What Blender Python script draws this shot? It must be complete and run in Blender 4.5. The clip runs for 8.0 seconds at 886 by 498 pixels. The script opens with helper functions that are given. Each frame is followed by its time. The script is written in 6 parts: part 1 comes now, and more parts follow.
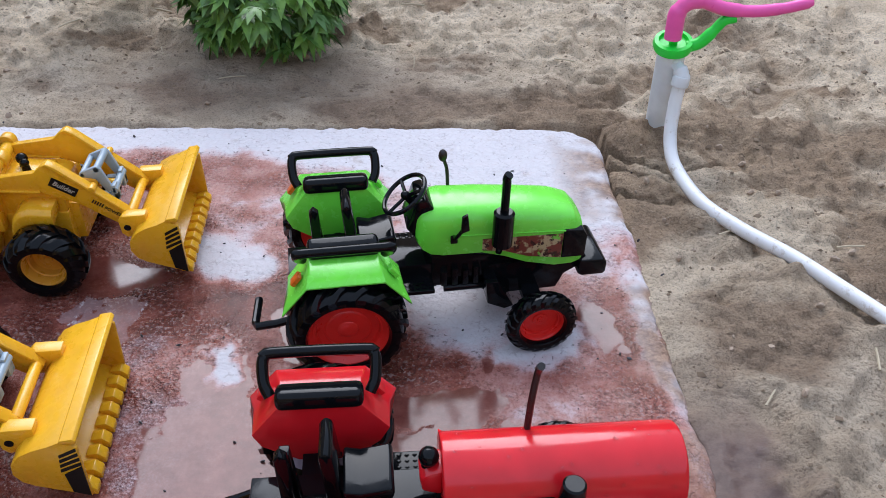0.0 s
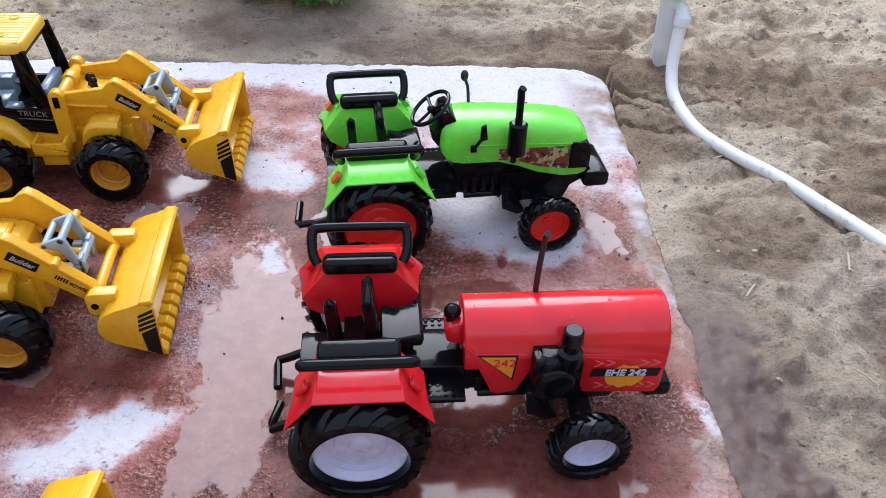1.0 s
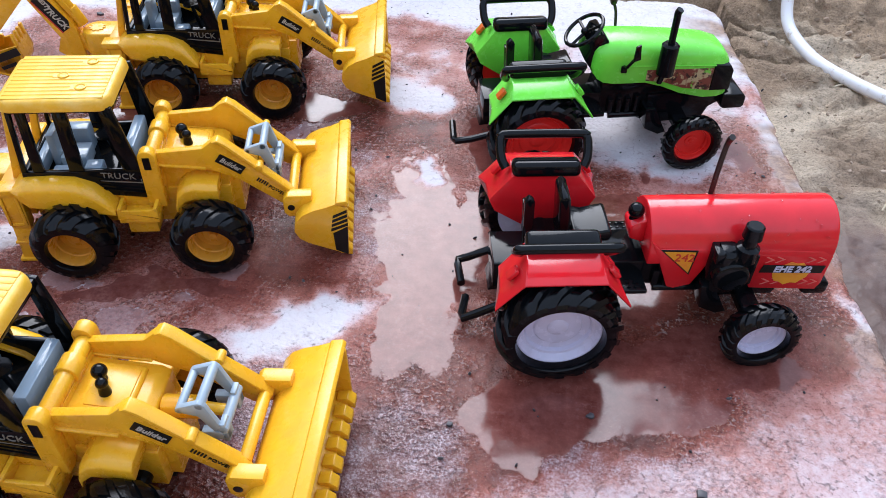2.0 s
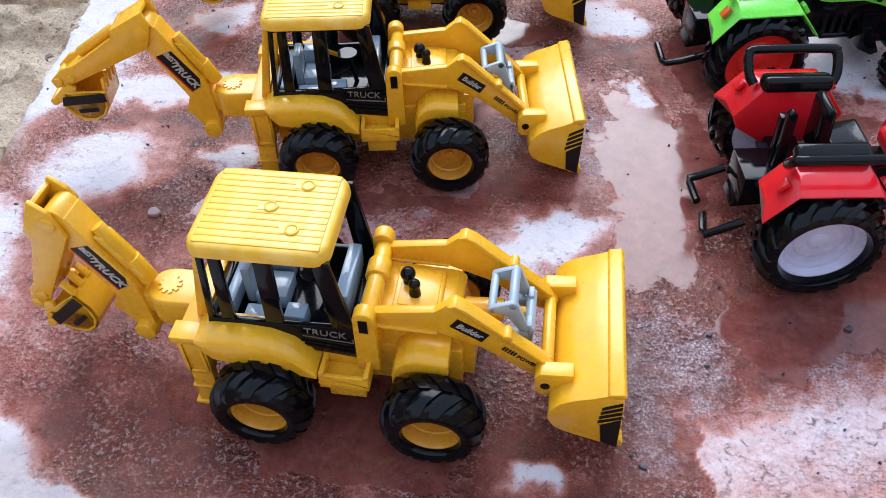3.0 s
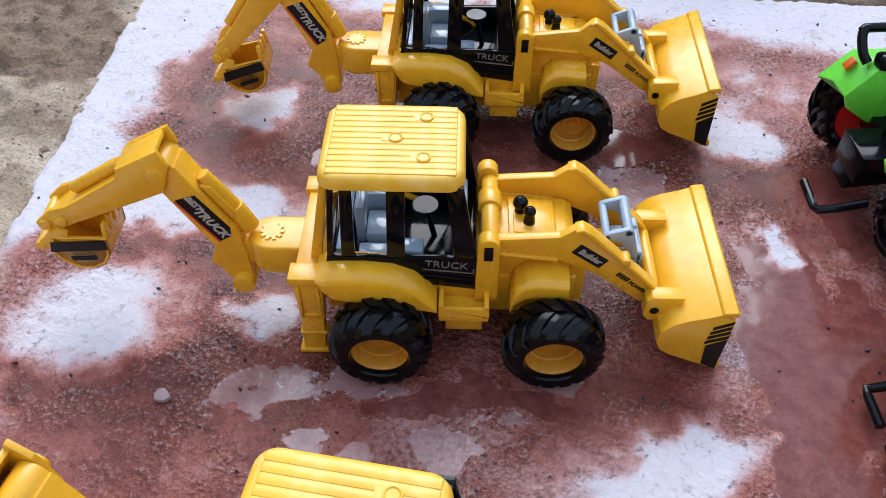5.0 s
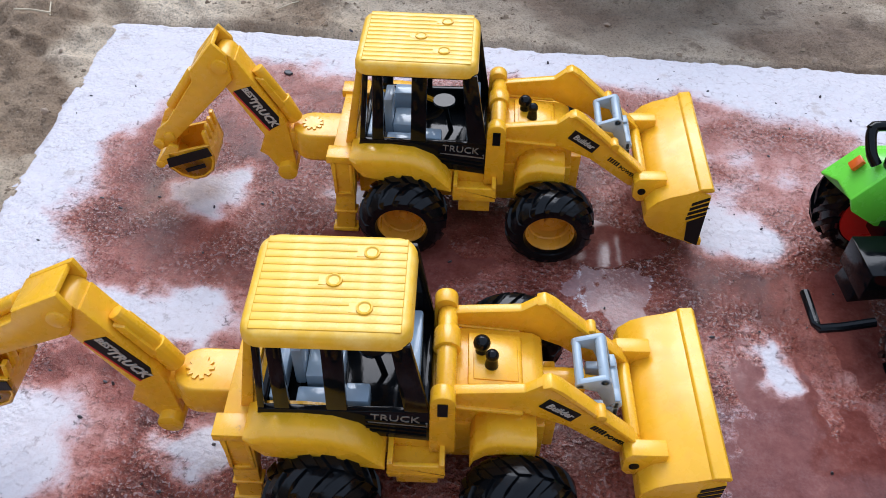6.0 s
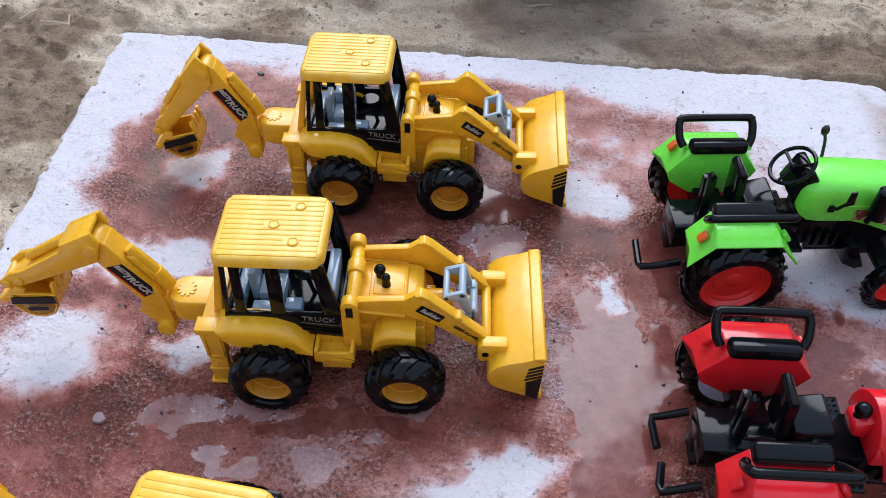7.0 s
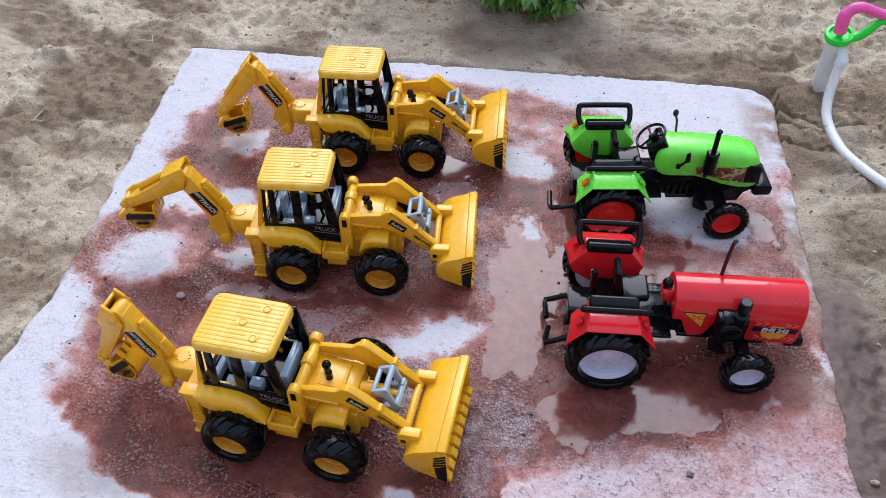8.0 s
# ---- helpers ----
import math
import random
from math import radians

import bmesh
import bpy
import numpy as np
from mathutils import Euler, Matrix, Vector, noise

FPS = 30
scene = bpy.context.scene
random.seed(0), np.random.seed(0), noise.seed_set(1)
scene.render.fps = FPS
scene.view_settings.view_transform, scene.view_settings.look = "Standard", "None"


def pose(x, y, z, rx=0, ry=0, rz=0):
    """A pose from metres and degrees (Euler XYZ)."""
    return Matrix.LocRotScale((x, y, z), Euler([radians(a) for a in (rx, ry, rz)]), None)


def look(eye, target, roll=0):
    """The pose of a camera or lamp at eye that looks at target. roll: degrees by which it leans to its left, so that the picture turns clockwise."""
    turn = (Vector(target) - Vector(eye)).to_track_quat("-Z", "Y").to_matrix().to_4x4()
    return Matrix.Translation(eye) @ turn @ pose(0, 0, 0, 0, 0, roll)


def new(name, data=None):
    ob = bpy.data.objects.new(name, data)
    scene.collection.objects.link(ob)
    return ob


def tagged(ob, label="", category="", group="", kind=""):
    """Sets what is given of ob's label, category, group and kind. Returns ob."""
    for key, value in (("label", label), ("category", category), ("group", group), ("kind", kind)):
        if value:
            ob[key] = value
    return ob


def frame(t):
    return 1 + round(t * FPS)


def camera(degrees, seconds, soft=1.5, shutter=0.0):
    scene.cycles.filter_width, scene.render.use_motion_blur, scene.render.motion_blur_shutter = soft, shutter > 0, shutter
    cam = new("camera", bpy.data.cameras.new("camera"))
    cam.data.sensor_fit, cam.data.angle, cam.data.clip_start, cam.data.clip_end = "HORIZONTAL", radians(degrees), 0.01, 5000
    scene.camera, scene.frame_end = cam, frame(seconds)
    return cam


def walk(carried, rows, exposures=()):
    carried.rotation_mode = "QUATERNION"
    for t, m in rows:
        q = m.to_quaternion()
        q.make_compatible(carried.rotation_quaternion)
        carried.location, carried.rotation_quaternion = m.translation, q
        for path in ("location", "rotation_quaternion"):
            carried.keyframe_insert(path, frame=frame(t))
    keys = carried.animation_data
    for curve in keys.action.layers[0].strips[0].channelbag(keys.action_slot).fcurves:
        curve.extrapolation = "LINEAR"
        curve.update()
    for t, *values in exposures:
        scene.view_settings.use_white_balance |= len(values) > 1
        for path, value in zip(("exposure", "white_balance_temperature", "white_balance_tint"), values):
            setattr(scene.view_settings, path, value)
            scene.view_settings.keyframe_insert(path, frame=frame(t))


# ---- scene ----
cam = camera(57.15, 8.0, soft=0.6)
PATH = [
    (0, (0.0535, 0.0414, 0.3862), (0.0306, 0.4327, 0.0757), 1.74),
    (0.5, (0.0624, 0.0058, 0.3949), (0.0341, 0.3895, 0.0755), 1.47),
    (1, (0.0542, -0.0441, 0.3929), (0.0252, 0.3366, 0.0701), 1.81),
    (1.2, (0.0437, -0.0574, 0.3930), (0.0135, 0.3209, 0.0674), 1.73),
    (2.3, (-0.0778, -0.1241, 0.3911), (-0.1224, 0.2285, 0.0394), 0.69),
    (2.5, (-0.1015, -0.1330, 0.3906), (-0.1528, 0.2116, 0.0319), -0.20),
    (3, (-0.1594, -0.1474, 0.3851), (-0.2241, 0.1887, 0.0205), -1.82),
    (3.5, (-0.1955, -0.1453, 0.3765), (-0.2658, 0.1875, 0.0100), -2.21),
    (4, (-0.2121, -0.0980, 0.3686), (-0.2833, 0.2363, 0.0036), -0.80),
    (4.5, (-0.2254, -0.0434, 0.3634), (-0.2940, 0.2923, -0.0007), 0.40),
    (5, (-0.2371, 0.0118, 0.3648), (-0.3072, 0.3470, 0.0005), 0.38),
    (6.3, (-0.2294, 0.1025, 0.3773), (-0.2992, 0.4402, 0.0152), 1.12),
    (6.5, (-0.2104, 0.0815, 0.3999), (-0.2815, 0.4171, 0.0361), 0.91),
    (7, (-0.1495, -0.0145, 0.4790), (-0.2388, 0.4124, 0.0), 0.80),
    (7.5, (-0.0800, -0.1275, 0.5540), (-0.2020, 0.3668, 0.0), -0.70),
    (8, (-0.0325, -0.2418, 0.6194), (-0.1229, 0.0950, 0.2610), -0.72),
]
EXPOSURES = [(0, 0.84), (1, 1.12), (2.5, 1.22), (3.5, 1.03), (4.5, 0.96), (6.5, 0.93), (8, 0.83)]
walk(cam, [(t, look(eye, target, roll)) for t, eye, target, roll in PATH], EXPOSURES)

# ---- light ----
SUN_TURN, SUN_UP = radians(-12), radians(43)
world = bpy.data.worlds.new("sky")
scene.world = world
world.use_nodes = True
wn, wl = world.node_tree.nodes, world.node_tree.links
sky = wn.new("ShaderNodeTexSky")
sky.sky_type, sky.sun_disc = "NISHITA", False
sky.sun_elevation, sky.sun_rotation = SUN_UP, SUN_TURN
sky.air_density, sky.dust_density, sky.ozone_density = 1.0, 1.5, 1.2
# thin even cloud in front of the blue
cloud = wn.new("ShaderNodeMix")
cloud.data_type = "RGBA"
cloud.inputs[0].default_value = 0.6
wl.new(sky.outputs["Color"], cloud.inputs[6])
cloud.inputs[7].default_value = (4.2, 4.95, 6.4, 1)
wl.new(cloud.outputs[2], wn["Background"].inputs["Color"])
wn["Background"].inputs["Strength"].default_value = 0.15
sun = new("sun", bpy.data.lights.new("sun", "SUN"))
sun.data.energy, sun.data.angle, sun.data.color = 1.5, radians(44), (0.95, 1.0, 1.12)
sun.matrix_world = look((math.sin(SUN_TURN) * math.cos(SUN_UP) * 5, math.cos(SUN_TURN) * math.cos(SUN_UP) * 5, math.sin(SUN_UP) * 5), (0, 0, 0))


# ---- materials ----
def material(name):
    m = bpy.data.materials.new(name)
    m.use_nodes = True
    n, l = m.node_tree.nodes, m.node_tree.links
    return m, n, l, n["Principled BSDF"]


def noise_node(n, l, scale, detail=4, rough=0.55, coords="Object"):
    co = n.new("ShaderNodeTexCoord")
    t = n.new("ShaderNodeTexNoise")
    t.inputs["Scale"].default_value, t.inputs["Detail"].default_value, t.inputs["Roughness"].default_value = scale, detail, rough
    l.new(co.outputs[coords], t.inputs["Vector"])
    return t.outputs["Fac"]


def ramp(n, l, fac, lo, hi, a=(0, 0, 0, 1), b=(1, 1, 1, 1)):
    r = n.new("ShaderNodeValToRGB")
    e = r.color_ramp.elements
    e[0].position, e[0].color, e[1].position, e[1].color = lo, a, hi, b
    l.new(fac, r.inputs["Fac"])
    return r.outputs["Color"]


def mixed(n, l, fac, a, b):
    m = n.new("ShaderNodeMix")
    m.data_type = "RGBA"
    for sock, v in ((m.inputs[0], fac), (m.inputs[6], a), (m.inputs[7], b)):
        if isinstance(v, (int, float)):
            sock.default_value = v
        elif isinstance(v, tuple):
            sock.default_value = (*v[:3], 1)
        else:
            l.new(v, sock)
    return m.outputs[2]


def bumped(n, l, bsdf, height, strength, distance):
    b = n.new("ShaderNodeBump")
    b.inputs["Strength"].default_value, b.inputs["Distance"].default_value = strength, distance
    l.new(height, b.inputs["Height"])
    l.new(b.outputs["Normal"], bsdf.inputs["Normal"])
    return b


def plastic(name, colour, rough=0.35, grime=0.25, grime_colour=(0.22, 0.09, 0.05), worn=None, bump=0.15, shine=0.5):
    """Moulded toy plastic: slight mottling, wet dirt in blotches, fine relief."""
    m, n, l, p = material(name)
    base = mixed(n, l, ramp(n, l, noise_node(n, l, 60), 0.3, 0.7), tuple(c * 0.90 for c in colour), tuple(min(1, c * 1.05) for c in colour))
    if worn:
        base = mixed(n, l, ramp(n, l, noise_node(n, l, 45, 6, 0.7), 0.48, 0.72), base, worn)
    spots = ramp(n, l, noise_node(n, l, 110, 8, 0.72), 0.72 - 0.16 * grime, 0.80, b=(grime * 2, grime * 2, grime * 2, 1))
    l.new(mixed(n, l, spots, base, grime_colour), p.inputs["Base Color"])
    r = n.new("ShaderNodeMapRange")
    l.new(noise_node(n, l, 140, 6), r.inputs["Value"])
    r.inputs["From Min"].default_value, r.inputs["From Max"].default_value = 0.3, 0.7
    r.inputs["To Min"].default_value, r.inputs["To Max"].default_value = max(0.03, rough - 0.09), rough + 0.09
    l.new(r.outputs["Result"], p.inputs["Roughness"])
    p.inputs["Specular IOR Level"].default_value = shine
    bumped(n, l, p, noise_node(n, l, 420, 3), bump, 0.0004)
    return m


YELLOW = plastic("yellow_plastic", (0.80, 0.415, 0.018), 0.28, 0.24, (0.30, 0.12, 0.04), worn=(0.76, 0.36, 0.022), bump=0.05)
YELLOW_ROOF = plastic("scuffed_yellow_plastic", (0.80, 0.45, 0.030), 0.36, 0.06, (0.5, 0.26, 0.04), worn=(0.86, 0.58, 0.15), bump=0.06)
YELLOW_MUDDY = plastic("mud_stained_yellow_plastic", (0.78, 0.405, 0.018), 0.30, 0.85, (0.30, 0.095, 0.05), worn=(0.72, 0.33, 0.022), bump=0.08)
AMBER = plastic("amber_plastic", (0.62, 0.29, 0.03), 0.30, 0.4)
BLACK = plastic("black_plastic", (0.004, 0.0048, 0.006), 0.07, 0.02, (0.05, 0.03, 0.025), bump=0.08, shine=0.18)
RUBBER = plastic("wet_black_rubber", (0.0025, 0.003, 0.004), 0.15, 0.06, (0.06, 0.04, 0.035), bump=0.25, shine=0.20)
GREY = plastic("grey_blue_plastic", (0.30, 0.38, 0.44), 0.34, 0.12)
CAB_BLUE = plastic("blue_grey_plastic", (0.27, 0.36, 0.44), 0.16, 0.10, (0.08, 0.06, 0.06))
ORANGE = plastic("orange_reflector_plastic", (0.72, 0.13, 0.015), 0.25, 0.05)
GREEN = plastic("green_plastic", (0.165, 0.73, 0.065), 0.24, 0.03, bump=0.04)
RED = plastic("red_plastic", (0.64, 0.014, 0.022), 0.17, 0.02, (0.45, 0.01, 0.015), bump=0.05)
RED_RIM = plastic("red_rim_plastic", (0.70, 0.020, 0.014), 0.34, 0.08)
LILAC = plastic("white_rim_plastic", (0.56, 0.56, 0.72), 0.24, 0.05)
PVC = plastic("white_pvc", (0.74, 0.78, 0.80), 0.38, 0.03, (0.4, 0.33, 0.27))
PUMP_GREEN = plastic("bright_green_plastic", (0.01, 0.72, 0.05), 0.35, 0.0)
PINK = plastic("pink_plastic", (0.92, 0.11, 0.42), 0.35, 0.0)
DARK_STICK = plastic("dark_brown_stick", (0.016, 0.010, 0.009), 0.35, 0.2)
SILVER_DIM = plastic("dull_silver_print", (0.19, 0.175, 0.15), 0.4, 0.3, (0.03, 0.03, 0.03))
STICKER_BLACK = plastic("black_sticker", (0.010, 0.009, 0.009), 0.4, 0.15, (0.45, 0.28, 0.1), shine=0.2)
STICKER_YELLOW = plastic("yellow_sticker", (0.74, 0.31, 0.02), 0.4, 0.45, (0.6, 0.06, 0.03), worn=(0.70, 0.13, 0.03))
STICKER_PINK = plastic("rubbed_pink_print", (0.66, 0.13, 0.11), 0.35, 0.4, (0.60, 0.02, 0.025))
STICKER_RED = plastic("red_sticker", (0.55, 0.03, 0.02), 0.4, 0.1)
SILVER = plastic("silver_print", (0.46, 0.43, 0.38), 0.4, 0.2, (0.1, 0.08, 0.06))


def picture_material():
    """A faded printed picture: cream ground under ragged brown and dark red figures, rubbed through to green."""
    m, n, l, p = material("faded_picture_sticker")
    c = mixed(n, l, ramp(n, l, noise_node(n, l, 120, 3, 0.6), 0.46, 0.52), (0.42, 0.36, 0.20), (0.17, 0.045, 0.03))
    c = mixed(n, l, ramp(n, l, noise_node(n, l, 170, 4, 0.7), 0.54, 0.58), c, (0.035, 0.015, 0.012))
    c = mixed(n, l, ramp(n, l, noise_node(n, l, 95, 5, 0.7), 0.60, 0.66), c, (0.165, 0.60, 0.065))
    l.new(c, p.inputs["Base Color"])
    p.inputs["Roughness"].default_value = 0.35
    return m


PICTURE = picture_material()


def hose_material():
    m, n, l, p = material("cloudy_white_hose")
    dirt = ramp(n, l, noise_node(n, l, 75, 7, 0.75), 0.56, 0.68)
    l.new(mixed(n, l, dirt, (0.80, 0.80, 0.80), (0.50, 0.43, 0.36)), p.inputs["Base Color"])
    p.inputs["Roughness"].default_value = 0.28
    p.inputs["Subsurface Weight"].default_value = 0.3
    p.inputs["Subsurface Radius"].default_value = (0.004, 0.004, 0.004)
    bumped(n, l, p, noise_node(n, l, 160, 4), 0.15, 0.0006)
    return m


HOSE = hose_material()


def water_material():
    m, n, l, p = material("clear_water")
    p.inputs["Base Color"].default_value = (0.96, 0.97, 0.98, 1)
    p.inputs["Transmission Weight"].default_value = 1.0
    p.inputs["IOR"].default_value = 1.33
    p.inputs["Roughness"].default_value = 0.0
    return m


WATER = water_material()


def sand_material():
    """Damp brown sand, under a pale dry crust in places, dark and glossy where water has run off the board."""
    m, n, l, p = material("damp_sand")
    fine = noise_node(n, l, 480, 5, 0.75)
    mid = noise_node(n, l, 46, 9, 0.75)
    att, dry = n.new("ShaderNodeAttribute"), n.new("ShaderNodeAttribute")
    att.attribute_name, dry.attribute_name = "wet", "crust"
    damp = mixed(n, l, ramp(n, l, noise_node(n, l, 5, 6, 0.6), 0.35, 0.65), (0.37, 0.252, 0.160), (0.52, 0.378, 0.252))
    # mid noise puts the shade of hollows into both sand colours
    damp = mixed(n, l, ramp(n, l, mid, 0.36, 0.58), mixed(n, l, 0.45, damp, (0.09, 0.062, 0.045)), damp)
    pale = mixed(n, l, ramp(n, l, noise_node(n, l, 11, 6, 0.65), 0.38, 0.64), (0.68, 0.530, 0.370), (0.90, 0.740, 0.550))
    pale = mixed(n, l, ramp(n, l, mid, 0.34, 0.46), mixed(n, l, 0.4, pale, (0.2, 0.15, 0.11)), pale)
    c = mixed(n, l, dry.outputs["Fac"], damp, pale)
    # crumbly damp clods turned up through the crust; their dark also paints the shading of ridges
    turned = n.new("ShaderNodeMapping")
    turned.inputs["Scale"].default_value = (15, 34, 15)
    place = n.new("ShaderNodeTexCoord")
    l.new(place.outputs["Object"], turned.inputs["Vector"])
    clods = n.new("ShaderNodeTexNoise")
    clods.inputs["Scale"].default_value, clods.inputs["Detail"].default_value, clods.inputs["Roughness"].default_value = 1.0, 9, 0.72
    l.new(turned.outputs["Vector"], clods.inputs["Vector"])
    c = mixed(n, l, ramp(n, l, clods.outputs["Fac"], 0.60, 0.65, b=(0.65, 0.65, 0.65, 1)), c, mixed(n, l, ramp(n, l, mid, 0.4, 0.6), (0.15, 0.098, 0.060), (0.29, 0.20, 0.128)))
    c = mixed(n, l, ramp(n, l, fine, 0.38, 0.50), mixed(n, l, 0.5, c, (0.07, 0.05, 0.038)), c)
    c = mixed(n, l, ramp(n, l, fine, 0.60, 0.67), c, mixed(n, l, 0.6, c, (0.62, 0.54, 0.45)))
    c = mixed(n, l, att.outputs["Fac"], c, mixed(n, l, ramp(n, l, mid, 0.35, 0.65), (0.070, 0.040, 0.032), (0.140, 0.088, 0.070)))
    l.new(c, p.inputs["Base Color"])
    l.new(ramp(n, l, att.outputs["Fac"], 0.0, 1.0, (0.95, 0.95, 0.95, 1), (0.34, 0.34, 0.34, 1)), p.inputs["Roughness"])
    p.inputs["Specular IOR Level"].default_value = 0.3
    both = n.new("ShaderNodeMath")
    both.operation = "MULTIPLY_ADD"
    both.inputs[1].default_value = 0.55
    l.new(fine, both.inputs[0])
    l.new(noise_node(n, l, 150, 6, 0.66), both.inputs[2])
    b = bumped(n, l, p, both.outputs[0], 1.0, 0.0066)
    smooth = n.new("ShaderNodeMath")
    smooth.operation = "MAXIMUM"
    l.new(mixed(n, l, 0.45, (0, 0, 0), dry.outputs["Fac"]), smooth.inputs[0])
    l.new(att.outputs["Fac"], smooth.inputs[1])
    l.new(ramp(n, l, smooth.outputs[0], 0.45, 1.0, (1, 1, 1, 1), (0.25, 0.25, 0.25, 1)), b.inputs["Strength"])
    return m


SAND = sand_material()


def slab_material():
    """White beaded foam board under a film of red mud; the mud is grainy where it is drying and mirror-smooth where water stands."""
    m, n, l, p = material("muddy_white_board")

    def attribute(name):
        a = n.new("ShaderNodeAttribute")
        a.attribute_name = name
        return a.outputs["Fac"]

    def maths(kind, a, b, c=None):
        k = n.new("ShaderNodeMath")
        k.operation = kind
        for sock, v in zip(k.inputs, (a, b, c)):
            if isinstance(v, (int, float)):
                sock.default_value = v
            elif v is not None:
                l.new(v, sock)
        return k.outputs[0]

    white, film, rust, clear, foam = (attribute(k) for k in ("white", "film", "rust", "clear", "foam"))
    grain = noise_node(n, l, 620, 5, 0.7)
    grit = noise_node(n, l, 300, 7, 0.75)
    pebble = noise_node(n, l, 330, 2, 0.5)
    clots = noise_node(n, l, 85, 8, 0.72)
    blots = noise_node(n, l, 24, 8, 0.68)
    rag = maths("MULTIPLY_ADD", maths("SUBTRACT", grit, 0.5), 0.35, maths("MULTIPLY", maths("SUBTRACT", clots, 0.5), 0.75))
    # from deep mud through thin pink smears to the bare board
    level = maths("MULTIPLY_ADD", maths("SUBTRACT", clots, 0.5), 0.42, white)
    level = maths("MULTIPLY_ADD", maths("SUBTRACT", grit, 0.5), 0.26, level)
    tone = n.new("ShaderNodeValToRGB")
    stops = tone.color_ramp.elements
    stops[0].position, stops[0].color = 0.02, (0.105, 0.022, 0.015, 1)
    stops[1].position, stops[1].color = 0.98, (0.565, 0.53, 0.55, 1)
    for at, colour in ((0.22, (0.188, 0.043, 0.028, 1)), (0.42, (0.305, 0.090, 0.067, 1)), (0.62, (0.45, 0.215, 0.185, 1)), (0.82, (0.545, 0.43, 0.44, 1))):
        stop = stops.new(at)
        stop.color = colour
    l.new(level, tone.inputs["Fac"])
    bare = ramp(n, l, level, 0.55, 0.95)
    mud = mixed(n, l, ramp(n, l, grit, 0.36, 0.50), mixed(n, l, 0.28, tone.outputs["Color"], (0.050, 0.014, 0.012)), tone.outputs["Color"])
    # wet sand grains standing in the mud, thicker in some places; glints on their tops and shade between them are put
    # into the colour
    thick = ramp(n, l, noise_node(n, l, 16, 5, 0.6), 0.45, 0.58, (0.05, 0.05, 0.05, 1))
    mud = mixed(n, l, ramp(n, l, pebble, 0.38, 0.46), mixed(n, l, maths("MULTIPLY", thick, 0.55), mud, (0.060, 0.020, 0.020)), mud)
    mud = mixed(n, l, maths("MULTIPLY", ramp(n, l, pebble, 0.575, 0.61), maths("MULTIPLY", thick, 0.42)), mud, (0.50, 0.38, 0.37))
    # single pale and dark grains; the pale ones also paint wet glints
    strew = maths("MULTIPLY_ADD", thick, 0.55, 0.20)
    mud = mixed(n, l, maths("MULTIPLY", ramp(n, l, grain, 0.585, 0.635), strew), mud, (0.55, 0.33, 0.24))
    mud = mixed(n, l, maths("MULTIPLY", ramp(n, l, grain, 0.36, 0.41, (1, 1, 1, 1), (0, 0, 0, 1)), 0.6), mud, (0.035, 0.014, 0.012))
    # pale gritty scum
    scum = maths("ADD", foam, maths("MULTIPLY", maths("SUBTRACT", blots, 0.5), 1.1))
    scum = ramp(n, l, maths("ADD", scum, maths("MULTIPLY", rag, 0.8)), 0.28, 0.55)
    pale = mixed(n, l, ramp(n, l, grain, 0.42, 0.60), (0.19, 0.105, 0.108), (0.55, 0.46, 0.50))
    mud = mixed(n, l, maths("MULTIPLY", scum, 0.75), mud, pale)
    # milky water with a ragged edge; its pale lilac also paints the sky's reflection
    edge = maths("ADD", film, maths("MULTIPLY_ADD", maths("SUBTRACT", blots, 0.5), 0.7, maths("MULTIPLY", rag, 0.40)))
    milky = ramp(n, l, edge, 0.40, 0.47)
    pool_sheen = mixed(n, l, ramp(n, l, blots, 0.36, 0.62), (0.235, 0.140, 0.135), (0.36, 0.275, 0.285))
    mud = mixed(n, l, maths("MULTIPLY", milky, 0.50), mud, pool_sheen)
    # lines of bubbles along its shore
    shore = n.new("ShaderNodeValToRGB")
    marks = shore.color_ramp.elements
    marks[0].position, marks[0].color, marks[1].position, marks[1].color = 0.34, (0, 0, 0, 1), 0.52, (0, 0, 0, 1)
    for at in (0.40, 0.46):
        stop = marks.new(at)
        stop.color = (1, 1, 1, 1)
    l.new(edge, shore.inputs["Fac"])
    froth = maths("MULTIPLY", shore.outputs["Color"], maths("MULTIPLY", ramp(n, l, grit, 0.50, 0.58), ramp(n, l, noise_node(n, l, 48, 4, 0.6), 0.50, 0.60)))
    mud = mixed(n, l, froth, mud, (0.56, 0.50, 0.52))
    # clear water over red mud
    still = ramp(n, l, maths("ADD", clear, maths("MULTIPLY", rag, 0.6)), 0.42, 0.48)
    mud = mixed(n, l, maths("MULTIPLY", still, 0.9), mud, mixed(n, l, ramp(n, l, clots, 0.35, 0.65), (0.108, 0.027, 0.021), (0.185, 0.060, 0.048)))
    # beads of the foam: dark cracks where some of them part
    co = n.new("ShaderNodeTexCoord")
    bead = n.new("ShaderNodeTexVoronoi")
    bead.feature = "DISTANCE_TO_EDGE"
    bead.inputs["Scale"].default_value = 165
    warp = n.new("ShaderNodeVectorMath")
    warp.operation = "MULTIPLY_ADD"
    wob = n.new("ShaderNodeTexNoise")
    wob.inputs["Scale"].default_value = 120
    l.new(co.outputs["Object"], wob.inputs["Vector"])
    l.new(wob.outputs["Color"], warp.inputs[0])
    warp.inputs[1].default_value = (0.006, 0.006, 0.006)
    l.new(co.outputs["Object"], warp.inputs[2])
    l.new(warp.outputs[0], bead.inputs["Vector"])
    crack = ramp(n, l, bead.outputs["Distance"], 0.03, 0.17, (1, 1, 1, 1), (0, 0, 0, 1))
